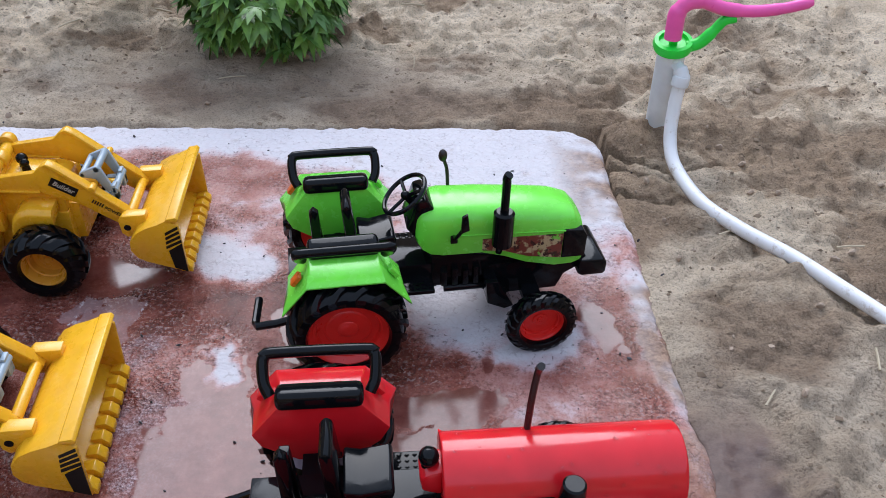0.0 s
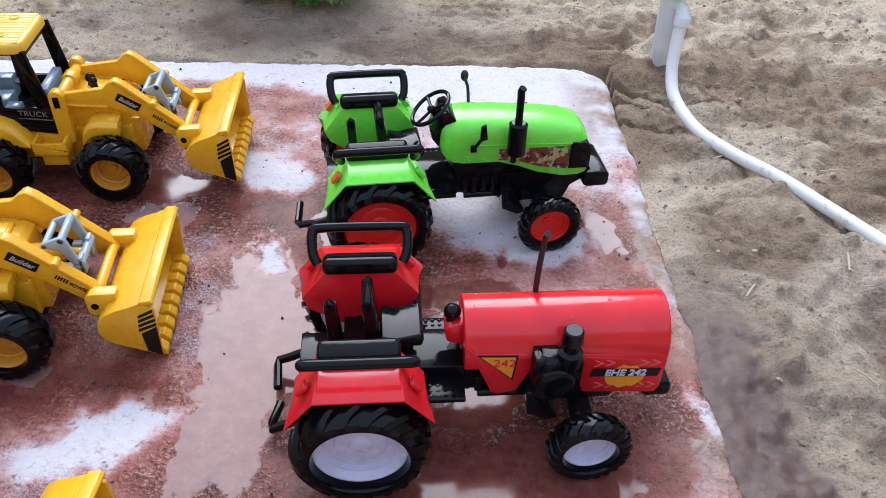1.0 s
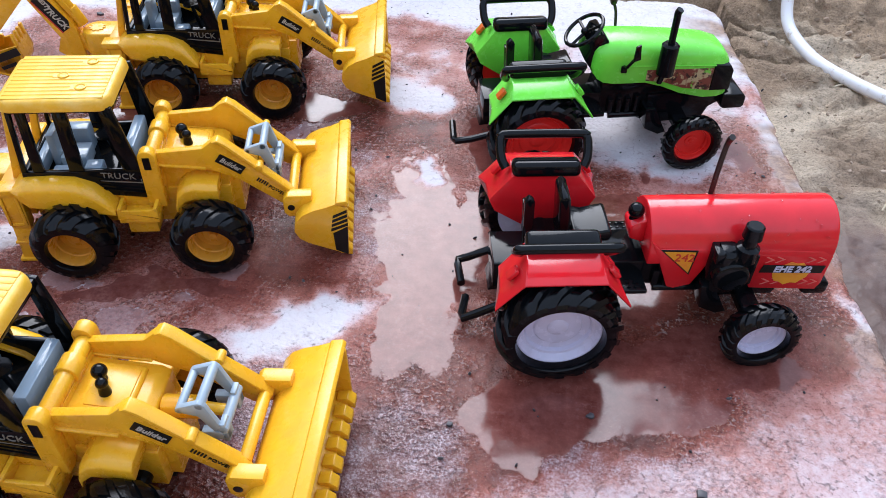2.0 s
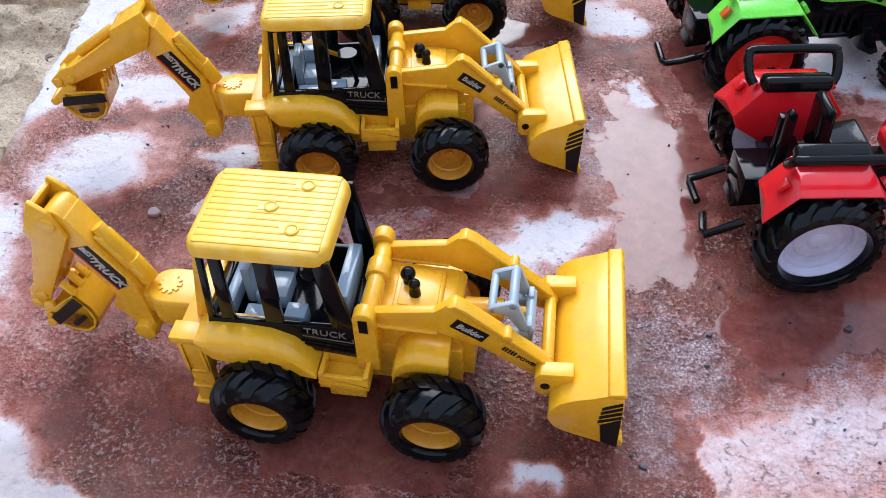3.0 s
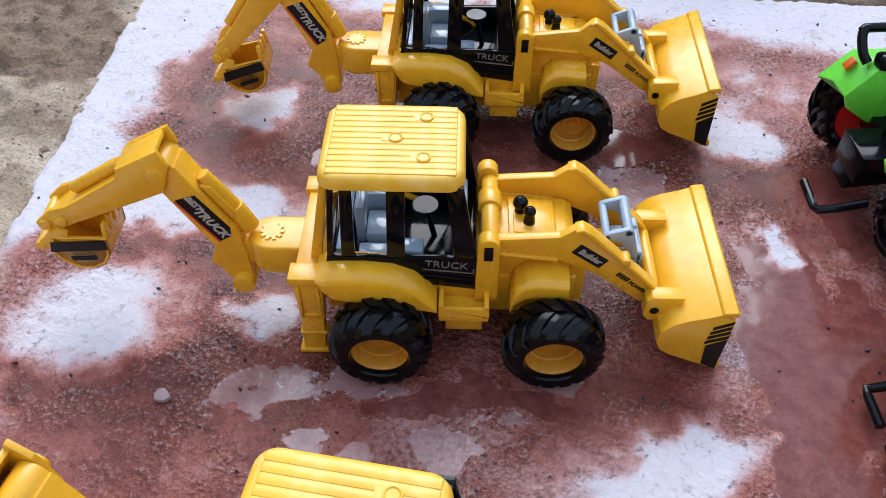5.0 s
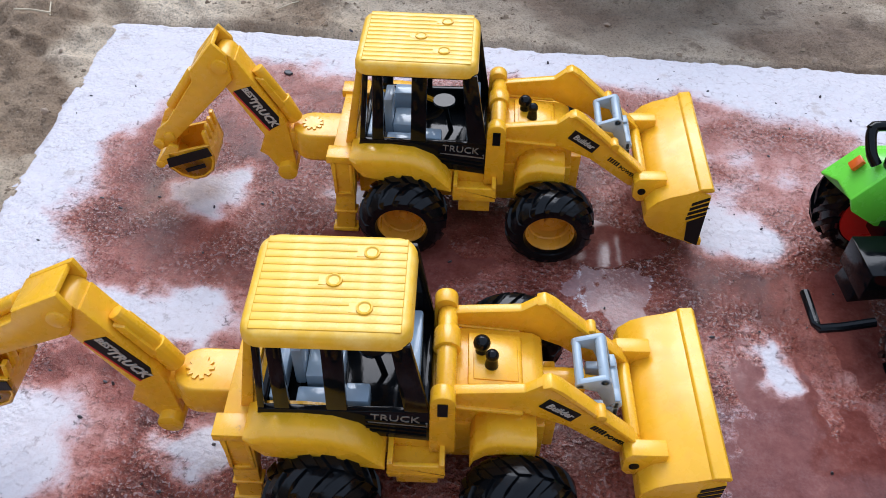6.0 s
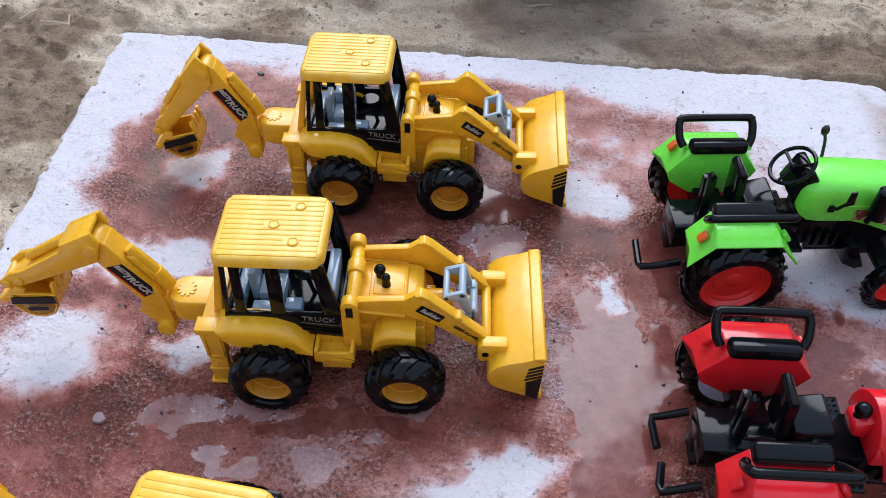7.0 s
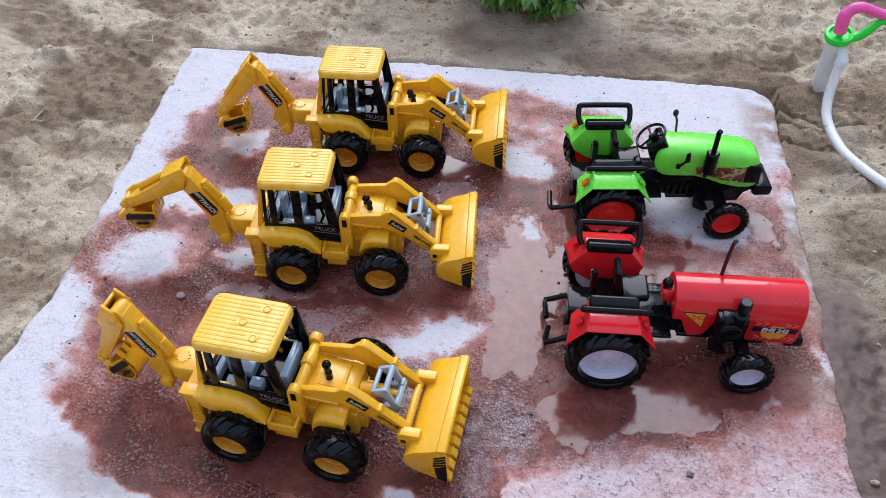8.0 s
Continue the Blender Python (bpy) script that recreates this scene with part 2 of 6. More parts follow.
    parted = maths("MULTIPLY", crack, ramp(n, l, noise_node(n, l, 110, 5, 0.75), 0.545, 0.59))
    paint = mixed(n, l, ramp(n, l, clots, 0.35, 0.7), tone.outputs["Color"], mixed(n, l, ramp(n, l, level, 0.8, 1.1), tone.outputs["Color"], (0.555, 0.535, 0.555)))
    paint = mixed(n, l, maths("MULTIPLY", crack, 0.09), paint, (0.36, 0.25, 0.25))
    parted = maths("MULTIPLY", parted, ramp(n, l, level, 0.84, 1.06, (1, 1, 1, 1), (0.22, 0.22, 0.22, 1)))
    paint = mixed(n, l, parted, paint, (0.075, 0.045, 0.042))
    paint = mixed(n, l, ramp(n, l, grit, 0.655, 0.69), paint, (0.20, 0.115, 0.105))
    smudge = ramp(n, l, noise_node(n, l, 38, 6, 0.7), 0.60, 0.68)
    paint = mixed(n, l, maths("MULTIPLY", smudge, 0.4), paint, (0.30, 0.22, 0.17))
    paint = mixed(n, l, rust, paint, mixed(n, l, ramp(n, l, clots, 0.4, 0.6), (0.36, 0.23, 0.15), (0.17, 0.098, 0.065)))
    coat = mixed(n, l, bare, mud, paint)
    coat = mixed(n, l, maths("MULTIPLY", rust, 0.6), coat, mixed(n, l, ramp(n, l, clots, 0.4, 0.6), (0.34, 0.22, 0.15), (0.17, 0.10, 0.07)))
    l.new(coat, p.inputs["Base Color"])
    # gloss
    wet = mixed(n, l, ramp(n, l, clots, 0.42, 0.58), (0.17, 0.17, 0.17), (0.09, 0.09, 0.09))
    water = maths("MAXIMUM", maths("MULTIPLY", milky, 0.8), still)
    wet = mixed(n, l, water, wet, (0.13, 0.13, 0.13))
    l.new(mixed(n, l, bare, wet, (0.55, 0.55, 0.55)), p.inputs["Roughness"])
    p.inputs["IOR"].default_value = 1.44
    p.inputs["Specular IOR Level"].default_value = 0.2
    # a thin sheet of water over the mud, hardly ruffled
    l.new(mixed(n, l, bare, mixed(n, l, water, (0.50, 0.50, 0.50), (0.60, 0.60, 0.60)), (0.0, 0.0, 0.0)), p.inputs["Coat Weight"])
    p.inputs["Coat IOR"].default_value, p.inputs["Coat Roughness"].default_value = 1.36, 0.11
    ruffle = n.new("ShaderNodeBump")
    ruffle.inputs["Distance"].default_value = 0.0016
    l.new(maths("ADD", clots, maths("MULTIPLY", maths("MULTIPLY", pebble, thick), 1.2)), ruffle.inputs["Height"])
    l.new(ruffle.outputs["Normal"], p.inputs["Coat Normal"])
    relief = maths("MULTIPLY_ADD", maths("MULTIPLY", pebble, thick), 4.2, maths("MULTIPLY_ADD", clots, 1.9, maths("MULTIPLY", grit, 0.30)))
    relief = maths("MULTIPLY_ADD", parted, -0.6, relief)
    calm = maths("SUBTRACT", 1.0, mixed(n, l, bare, water, (0.6, 0.6, 0.6)))
    b = bumped(n, l, p, relief, 0.6, 0.0017)
    for node, most in ((b, 0.9), (ruffle, 0.55)):
        l.new(maths("MAXIMUM", maths("MULTIPLY", calm, most), 0.012), node.inputs["Strength"])
    return m


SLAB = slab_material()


def leaf_material():
    m, n, l, p = material("green_leaf")
    geo = n.new("ShaderNodeNewGeometry")
    c = ramp(n, l, geo.outputs["Random Per Island"], 0.0, 1.0, (0.040, 0.125, 0.026, 1), (0.20, 0.40, 0.065, 1))
    l.new(mixed(n, l, ramp(n, l, noise_node(n, l, 80), 0.4, 0.7), c, (0.06, 0.14, 0.03)), p.inputs["Base Color"])
    p.inputs["Roughness"].default_value = 0.42
    p.inputs["Transmission Weight"].default_value = 0.0
    return m


LEAF = leaf_material()
STEM = plastic("green_stem", (0.09, 0.13, 0.04), 0.6, 0.2)
CRUMB = plastic("damp_sand_crumb", (0.20, 0.145, 0.10), 0.9, 0.3, (0.10, 0.07, 0.05), bump=0.4, shine=0.2)
STRAW = plastic("dry_straw", (0.48, 0.40, 0.28), 0.7, 0.1)
STONE = plastic("dark_grit", (0.05, 0.045, 0.05), 0.5, 0.2)
FOAM = plastic("foam_crumb", (0.30, 0.21, 0.21), 0.6, 0.2)


# ---- mesh helpers ----
def box(bm, x0, x1, y0, y1, z0, z1):
    v = [bm.verts.new((x, y, z)) for x in (x0, x1) for y in (y0, y1) for z in (z0, z1)]
    for f in ((0, 1, 3, 2), (4, 6, 7, 5), (0, 4, 5, 1), (2, 3, 7, 6), (0, 2, 6, 4), (1, 5, 7, 3)):
        bm.faces.new([v[i] for i in f])
    return v


def prism(bm, profile, y0, y1, lean=0.0):
    """A plate: the profile in x and z, from y0 to y1."""
    a = [bm.verts.new((x, y0, z)) for x, z in profile]
    b = [bm.verts.new((x + lean, y1, z)) for x, z in profile]
    bm.faces.new(a)
    bm.faces.new(b[::-1])
    for i in range(len(a)):
        k = (i + 1) % len(a)
        bm.faces.new((a[k], a[i], b[i], b[k]))


def loft(bm, rings, cap=True, closed=True):
    rows = [[bm.verts.new(p) for p in ring] for ring in rings]
    for a, b in zip(rows, rows[1:]):
        for i in range(len(a) if closed else len(a) - 1):
            k = (i + 1) % len(a)
            bm.faces.new((a[i], a[k], b[k], b[i]))
    if cap:
        bm.faces.new(rows[0][::-1])
        bm.faces.new(rows[-1])
    return rows


def rod(bm, path, r, seg=10, cap=True):
    """A round bar along a path; r is one radius or one for each point."""
    pts = [Vector(p) for p in path]
    rs = r if isinstance(r, (list, tuple)) else [r] * len(pts)
    rings, side = [], None
    for i, p in enumerate(pts):
        d = (pts[min(i + 1, len(pts) - 1)] - pts[max(i - 1, 0)]).normalized()
        if side is None:
            side = d.orthogonal().normalized()
        side = (side - d * side.dot(d)).normalized()
        up = d.cross(side)
        rings.append([p + rs[i] * (math.cos(a) * side + math.sin(a) * up) for a in (2 * math.pi * k / seg for k in range(seg))])
    loft(bm, rings, cap)


def smooth_path(points, steps=6):
    """Catmull-Rom through the points."""
    p = [Vector(q) for q in points]
    p = [2 * p[0] - p[1], *p, 2 * p[-1] - p[-2]]
    out = []
    for a, b, c, d in zip(p, p[1:], p[2:], p[3:]):
        for k in range(steps):
            t = k / steps
            out.append(0.5 * (2 * b + (c - a) * t + (2 * a - 5 * b + 4 * c - d) * t * t + (3 * b - 3 * c + d - a) * t ** 3))
    return [*out, p[-2]]


def lathe(bm, profile, centre=(0, 0, 0), seg=40, axis="y", cap=True):
    """Profile rows of (along the axis, radius), turned round the y or z axis."""
    rings = []
    for along, r in profile:
        ring = []
        for k in range(seg):
            a = 2 * math.pi * k / seg
            c, s = r * math.cos(a), r * math.sin(a)
            ring.append(Vector(centre) + (Vector((c, along, s)) if axis == "y" else Vector((c, s, along))))
        rings.append(ring)
    loft(bm, rings, cap)


def ball(bm, c, r, seg=14, squash=1.0):
    prof = [(-r * math.cos(math.pi * k / 8) * squash, max(1e-5, r * math.sin(math.pi * k / 8))) for k in range(9)]
    lathe(bm, prof, c, seg, "z")


def soften(bm, width, segments=2, angle=0.5):
    bmesh.ops.remove_doubles(bm, verts=bm.verts, dist=1e-6)
    bmesh.ops.recalc_face_normals(bm, faces=bm.faces)
    edges = [e for e in bm.edges if len(e.link_faces) == 2 and e.calc_face_angle(0) > angle]
    if width and edges:
        bmesh.ops.bevel(bm, geom=edges, offset=width, segments=segments, affect="EDGES", clamp_overlap=True, profile=0.5)


MESHES = {}


def part(name, make, mat, parent, label="", key="", bevel=0.0006, segments=2, at=None, sharp=35):
    """One mesh object under a thing or part. make fills a bmesh; a key shares the mesh between alike parts."""
    key = key or None
    me = MESHES.get(key)
    if me is None:
        bm = bmesh.new()
        make(bm)
        soften(bm, bevel, segments)
        me = bpy.data.meshes.new(name)
        bm.to_mesh(me)
        bm.free()
        me.shade_smooth()
        me.set_sharp_from_angle(angle=radians(sharp))
        me.materials.append(mat)
        if key:
            MESHES[key] = me
    ob = new(name, me)
    ob.parent = parent
    if at is not None:
        ob.matrix_basis = at
    return tagged(ob, label)


def thing(name, m, label, category, group="", kind=""):
    ob = new(name)
    ob.empty_display_size = 0.02
    ob.matrix_basis = m
    return tagged(ob, label, category, group, kind)


def lettering(name, words, size, mat, parent, at, key, label="", depth=0.0002, bold=0.0, slant=0.0):
    me = MESHES.get(key)
    if me is None:
        cu = bpy.data.curves.new(key, "FONT")
        cu.body, cu.size, cu.extrude, cu.resolution_u = words, size, depth, 2
        cu.align_x, cu.align_y = "CENTER", "CENTER"
        cu.offset, cu.shear = size * bold, slant
        ob = bpy.data.objects.new(key, cu)
        scene.collection.objects.link(ob)
        dg = bpy.context.evaluated_depsgraph_get()
        me = bpy.data.meshes.new_from_object(ob.evaluated_get(dg))
        bpy.data.objects.remove(ob)
        bpy.data.curves.remove(cu)
        me.materials.clear()
        me.materials.append(mat)
        MESHES[key] = me
    ob = new(name, me)
    ob.parent, ob.matrix_basis = parent, at
    return tagged(ob, label)


def on_side(x, y, z, turn=0.0):
    """A pose for flat prints on the near side of a toy: facing -y, turned in its plane."""
    return pose(x, y, z, 90, 0, 0) @ pose(0, 0, 0, 0, 0, turn)


# ---- ground and board ----
def fbm(x, y, z=0.0, octaves=4):
    return noise.fractal(Vector((x, y, z)), 1.0, 2.0, octaves)


def board_left(y):
    return -0.560 - 0.155 * max(0.0, y - 0.21) + 0.004 * noise.noise(Vector((3, y * 26, 0))) + 0.0022 * noise.noise(Vector((3, y * 95, 4)))


def board_right(y):
    return 0.160 + 0.098 * (0.69 - y) + 0.005 * noise.noise(Vector((7, y * 24, 0))) + 0.0022 * noise.noise(Vector((7, y * 90, 4)))


def board_far(x):
    return 0.7135 + 0.113 * x + 0.0035 * noise.noise(Vector((x * 24, 5, 0))) + 0.002 * noise.noise(Vector((x * 90, 5, 4)))


def blob(x, y, cx, cy, rx, ry, turn, soft=0.75):
    """1 inside an ellipse, fading to 0 outside it."""
    c, s = math.cos(radians(turn)), math.sin(radians(turn))
    u, v = ((x - cx) * c + (y - cy) * s) / rx, (-(x - cx) * s + (y - cy) * c) / ry
    return min(1.0, max(0.0, (1.0 + soft / 2 - math.hypot(u, v)) / soft))


def between(table, at):
    for (a, va), (b, vb) in zip(table, table[1:]):
        if at <= b:
            return va + (vb - va) * max(0.0, min(1.0, (at - a) / (b - a)))
    return table[-1][1]


# patches of bare white board: x, y, half sizes, turn
BARE = [
    (-0.468, 0.460, 0.030, 0.026, 10), (-0.493, 0.259, 0.053, 0.040, 20), (-0.166, 0.223, 0.045, 0.021, 32), (-0.128, 0.500, 0.026, 0.036, 60),
    (-0.112, 0.392, 0.010, 0.022, 20), (0.044, 0.464, 0.046, 0.046, 20), (0.096, 0.424, 0.036, 0.017, 10), (0.088, 0.655, 0.100, 0.105, 5),
    (0.176, 0.455, 0.014, 0.085, 6), (0.196, 0.245, 0.014, 0.055, 6), (-0.145, 0.052, 0.013, 0.010, 0), (-0.470, 0.352, 0.075, 0.018, 8),
    (-0.400, 0.272, 0.022, 0.013, 0), (-0.375, 0.470, 0.02, 0.012, 0),
]
# smooth standing water, milky, its paleness partly painted sky reflection
POOLS = [
    (-0.375, 0.232, 0.030, 0.028, 0), (-0.275, 0.222, 0.045, 0.010, 20), (-0.200, 0.430, 0.028, 0.020, 20),
    (-0.335, 0.205, 0.030, 0.012, 10), (-0.272, 0.207, 0.022, 0.010, 20),
]
# shallow water round each wheel, coloured pale for the sky its edge reflects: toy's place and heading, then wheel spots
# along and across it
for tx, ty, turn, spots in ((-0.2978, 0.0949, 1.85, ((0.0, -0.034), (0.0885, -0.034), (0.0885, 0.063))), (-0.3257, 0.2843, 10.5, ((0.0, -0.034), (0.0885, -0.034), (0.0885, 0.063))),
                            (-0.3341, 0.4697, 8.76, ((0.0, -0.034), (0.0885, -0.034))), (-0.0150, 0.2680, 9.5, ((0.0, -0.056), (0.1245, -0.050)))):
    c, s = math.cos(radians(turn)), math.sin(radians(turn))
    for u, v in spots:
        POOLS.append((tx + u * c - v * s, ty + u * s + v * c, 0.026, 0.012, turn))
# thicker (minus) and thinner (plus) mud; the strip at -0.10, 0.29 is paled for reflected sky
TONES = [
    (0.0, 0.165, 0.07, 0.035, 10, -0.10), (0.03, 0.335, 0.08, 0.035, 10, -0.06), (0.05, 0.215, 0.11, 0.055, 8, -0.22), (-0.27, 0.19, 0.12, 0.04, 10, 0.08), (-0.47, 0.46, 0.085, 0.055, 0, -0.12), (0.02, 0.43, 0.03, 0.05, 0, -0.05), (-0.085, 0.40, 0.045, 0.05, 0, 0.22), (0.0, 0.535, 0.06, 0.05, 0, 0.18), (0.11, 0.53, 0.06, 0.07, 0, 0.30), (0.09, 0.375, 0.06, 0.03, 0, 0.18), (-0.16, 0.075, 0.10, 0.06, 0, -0.12),
    (-0.10, 0.29, 0.045, 0.10, 5, 0.12), (-0.12, 0.55, 0.08, 0.05, 0, 0.26), (-0.03, 0.60, 0.07, 0.04, 0, 0.34), (0.14, 0.34, 0.04, 0.12, 5, 0.16), (-0.20, 0.24, 0.07, 0.05, 30, 0.18), (-0.52, 0.34, 0.06, 0.04, 0, 0.2),
]


# clear water standing on red mud
CLEAR = [
    (0.070, 0.215, 0.085, 0.036, 8),     (-0.015, 0.172, 0.052, 0.028, 10), (0.055, 0.285, 0.035, 0.020, 10), (0.045, 0.335, 0.060, 0.024, 10), (0.134, 0.447, 0.016, 0.019, 20), (0.036, 0.373, 0.050, 0.015, 8), (0.060, 0.420, 0.013, 0.020, 0), (-0.060, 0.330, 0.018, 0.055, 0), (-0.100, 0.300, 0.030, 0.120, 8), (-0.275, 0.250, 0.060, 0.012, 10),
    (-0.220, 0.465, 0.050, 0.020, 10), (-0.250, 0.060, 0.060, 0.020, 0), (-0.060, 0.440, 0.020, 0.040, 0), (-0.345, 0.420, 0.070, 0.018, 8),
]
# pale gritty scum
SCUM = [(-0.085, 0.125, 0.034, 0.060, 0), (0.020, 0.142, 0.080, 0.016, 14), (-0.130, 0.330, 0.030, 0.060, 10), (-0.180, 0.170, 0.050, 0.040, 20), (-0.170, 0.400, 0.030, 0.030, 0), (0.19, 0.36, 0.012, 0.04, 0)]


def board_values(x, y):
    """How bare, how much under standing water and how rust-stained the board is at a place."""
    wx = x + 0.020 * fbm(x * 14, y * 14, 1) + 0.007 * fbm(x * 60, y * 60, 2, 3)
    wy = y + 0.020 * fbm(x * 14, y * 14, 5) + 0.007 * fbm(x * 60, y * 60, 6, 3)
    bare = max(blob(wx, wy, *row) for row in BARE)
    left = between(((-0.1, -0.30), (0.0, -0.33), (0.014, -0.40), (0.04, -0.425), (0.07, -0.495), (0.16, -0.497), (0.2, -0.524), (0.25, -0.577),
                    (0.313, -0.557), (0.37, -0.525), (0.407, -0.551), (0.48, -0.556), (0.56, -0.535), (0.64, -0.5)), wy)
    bare = max(bare, min(1.0, max(0.0, (left - wx) / 0.03 + 0.5)))
    far = between(((-0.6, 0.590), (-0.5, 0.606), (-0.31, 0.625), (-0.16, 0.642), (-0.10, 0.622), (0.03, 0.60), (0.1, 0.56)), wx)
    bare = max(bare, min(1.0, max(0.0, (wy - far) / 0.035 + 0.5)))
    near = between(((-0.075, -0.3), (-0.066, 0.105), (0.0, 0.139), (0.066, 0.164), (0.15, 0.211), (0.2, 0.255)), wx)
    bare = max(bare, min(1.0, max(0.0, (near - wy) / 0.03 + 0.5)))
    pools = max(blob(wx, wy, *row, 0.9) for row in POOLS)
    clear = max(blob(wx, wy, *row, 0.8) for row in CLEAR)
    film = min(1.0, pools * (0.62 + 1.0 * fbm(x * 34, y * 34, 9)) * (1 - bare) * (1 - clear))
    tone = 0.23 + 0.30 * fbm(x * 8, y * 8, 12) + 0.24 * fbm(x * 32, y * 32, 13)
    # right half toned paler for the sky its wet film reflects
    tone += 0.08 * max(0.0, min(1.0, (x + 0.17) / 0.06)) * max(0.0, min(1.0, (y - 0.24) / 0.08)) + 0.02
    for cx, cy, rx, ry, turn, more in TONES:
        tone += more * blob(wx, wy, cx, cy, rx, ry, turn, 1.3)
    clean = 0.74 + 0.12 * fbm(x * 12, y * 12, 15) if x > -0.09 and wy < 0.27 else 1.02
    level = tone + (clean - tone) * bare if bare > 0 else tone
    off = board_right(y) - x
    tan = max(0.0, 1 - off / 0.055) * max(0.0, min(1.0, 0.68 + 1.8 * fbm(x * 22, y * 22, 20))) * (1 if y > 0.24 else max(0.0, 1 - (0.24 - y) / 0.05))
    rust = max(tan, 0.5 * blob(wx, wy, -0.49, 0.455, 0.03, 0.03, 0), 0.6 * blob(wx, wy, -0.575, 0.24, 0.02, 0.05, 0), 0.25 * blob(wx, wy, -0.41, 0.015, 0.05, 0.02, 0))
    scum = max(blob(wx, wy, *row, 1.0) for row in SCUM)
    return max(0.0, level), max(0.0, film), min(1.0, rust), clear * 0.9 * (1 - bare), scum * 0.42


def foam_board():
    nu, nv = 400, 400
    verts, white, film, rust, clear, foam = [], [], [], [], [], []
    for j in range(nv + 1):
        v = j / nv
        for i in range(nu + 1):
            u = i / nu
            ym = -0.16 + v * 0.87
            x = board_left(ym) + u * (board_right(ym) - board_left(ym))
            top = board_far(x)
            if u > 0.93:
                top -= 0.045 * (1 - math.sqrt(max(0.0, 1 - ((u - 0.93) / 0.07) ** 2)))
            if u < 0.03:
                top -= 0.016 * (1 - math.sqrt(max(0.0, 1 - ((0.03 - u) / 0.03) ** 2)))
            y = -0.16 + v * (top + 0.16)
            rim = min(min(u, 1 - u) * 0.78, (1 - v) * 0.87)
            a, b, c, e, f = board_values(x, y)
            z = 0.0012 * fbm(x * 6, y * 6, 31) * 0.6 + 0.0006 * fbm(x * 70, y * 70, 33, 3) * (1 - b) * max(0.0, 1 - 1.3 * e) + 0.0005 * a
            if rim < 0.007:
                z -= (0.0026 if u > 0.9 and y < 0.6 else 0.007) * (1 - rim / 0.007) ** 2 + 0.002 * abs(noise.noise(Vector((x * 120, y * 120, 0))))
            verts.append((x, y, z))
            white.append(a), film.append(b), rust.append(c), clear.append(e), foam.append(f)
    faces = []
    w = nu + 1
    for j in range(nv):
        for i in range(nu):
            k = j * w + i
            faces.append((k, k + 1, k + 1 + w, k + w))
    ring = [*range(w), *(j * w + nu for j in range(1, nv + 1)), *(nv * w + i for i in range(nu - 1, -1, -1)), *(j * w for j in range(nv - 1, 0, -1))]
    base = len(verts)
    for k in ring:
        x, y, z = verts[k]
        verts.append((x, y, -0.034))
        white.append(1.0), film.append(0.0), rust.append(0.7), clear.append(0.0), foam.append(0.0)
    for q in range(len(ring)):
        r = (q + 1) % len(ring)
        faces.append((ring[r], ring[q], base + q, base + r))
    me = bpy.data.meshes.new("foam_board")
    me.from_pydata(verts, [], faces)
    for name, values in (("white", white), ("film", film), ("rust", rust), ("clear", clear), ("foam", foam)):
        me.attributes.new(name, "FLOAT", "POINT").data.foreach_set("value", values)
    me.shade_smooth()
    me.materials.append(SLAB)
    return tagged(new("foam_board", me), "cracked white foam board smeared with wet red mud, lying on sand", "board", kind="structure")


foam_board()


def graded(lo, hi, step, far):
    """Even steps from lo to hi, then ever longer ones out to far."""
    mid = [lo + step * k for k in range(int((hi - lo) / step) + 1)]
    out, s = [], step
    while (out[-1] if out else mid[-1]) < far:
        s *= 1.22
        out.append((out[-1] if out else mid[-1]) + s)
    back, s = [], step
    while (back[-1] if back else mid[0]) > -far:
        s *= 1.22
        back.append((back[-1] if back else mid[0]) - s)
    return [*back[::-1], *mid, *out]


PUMP = (0.2135, 0.731)


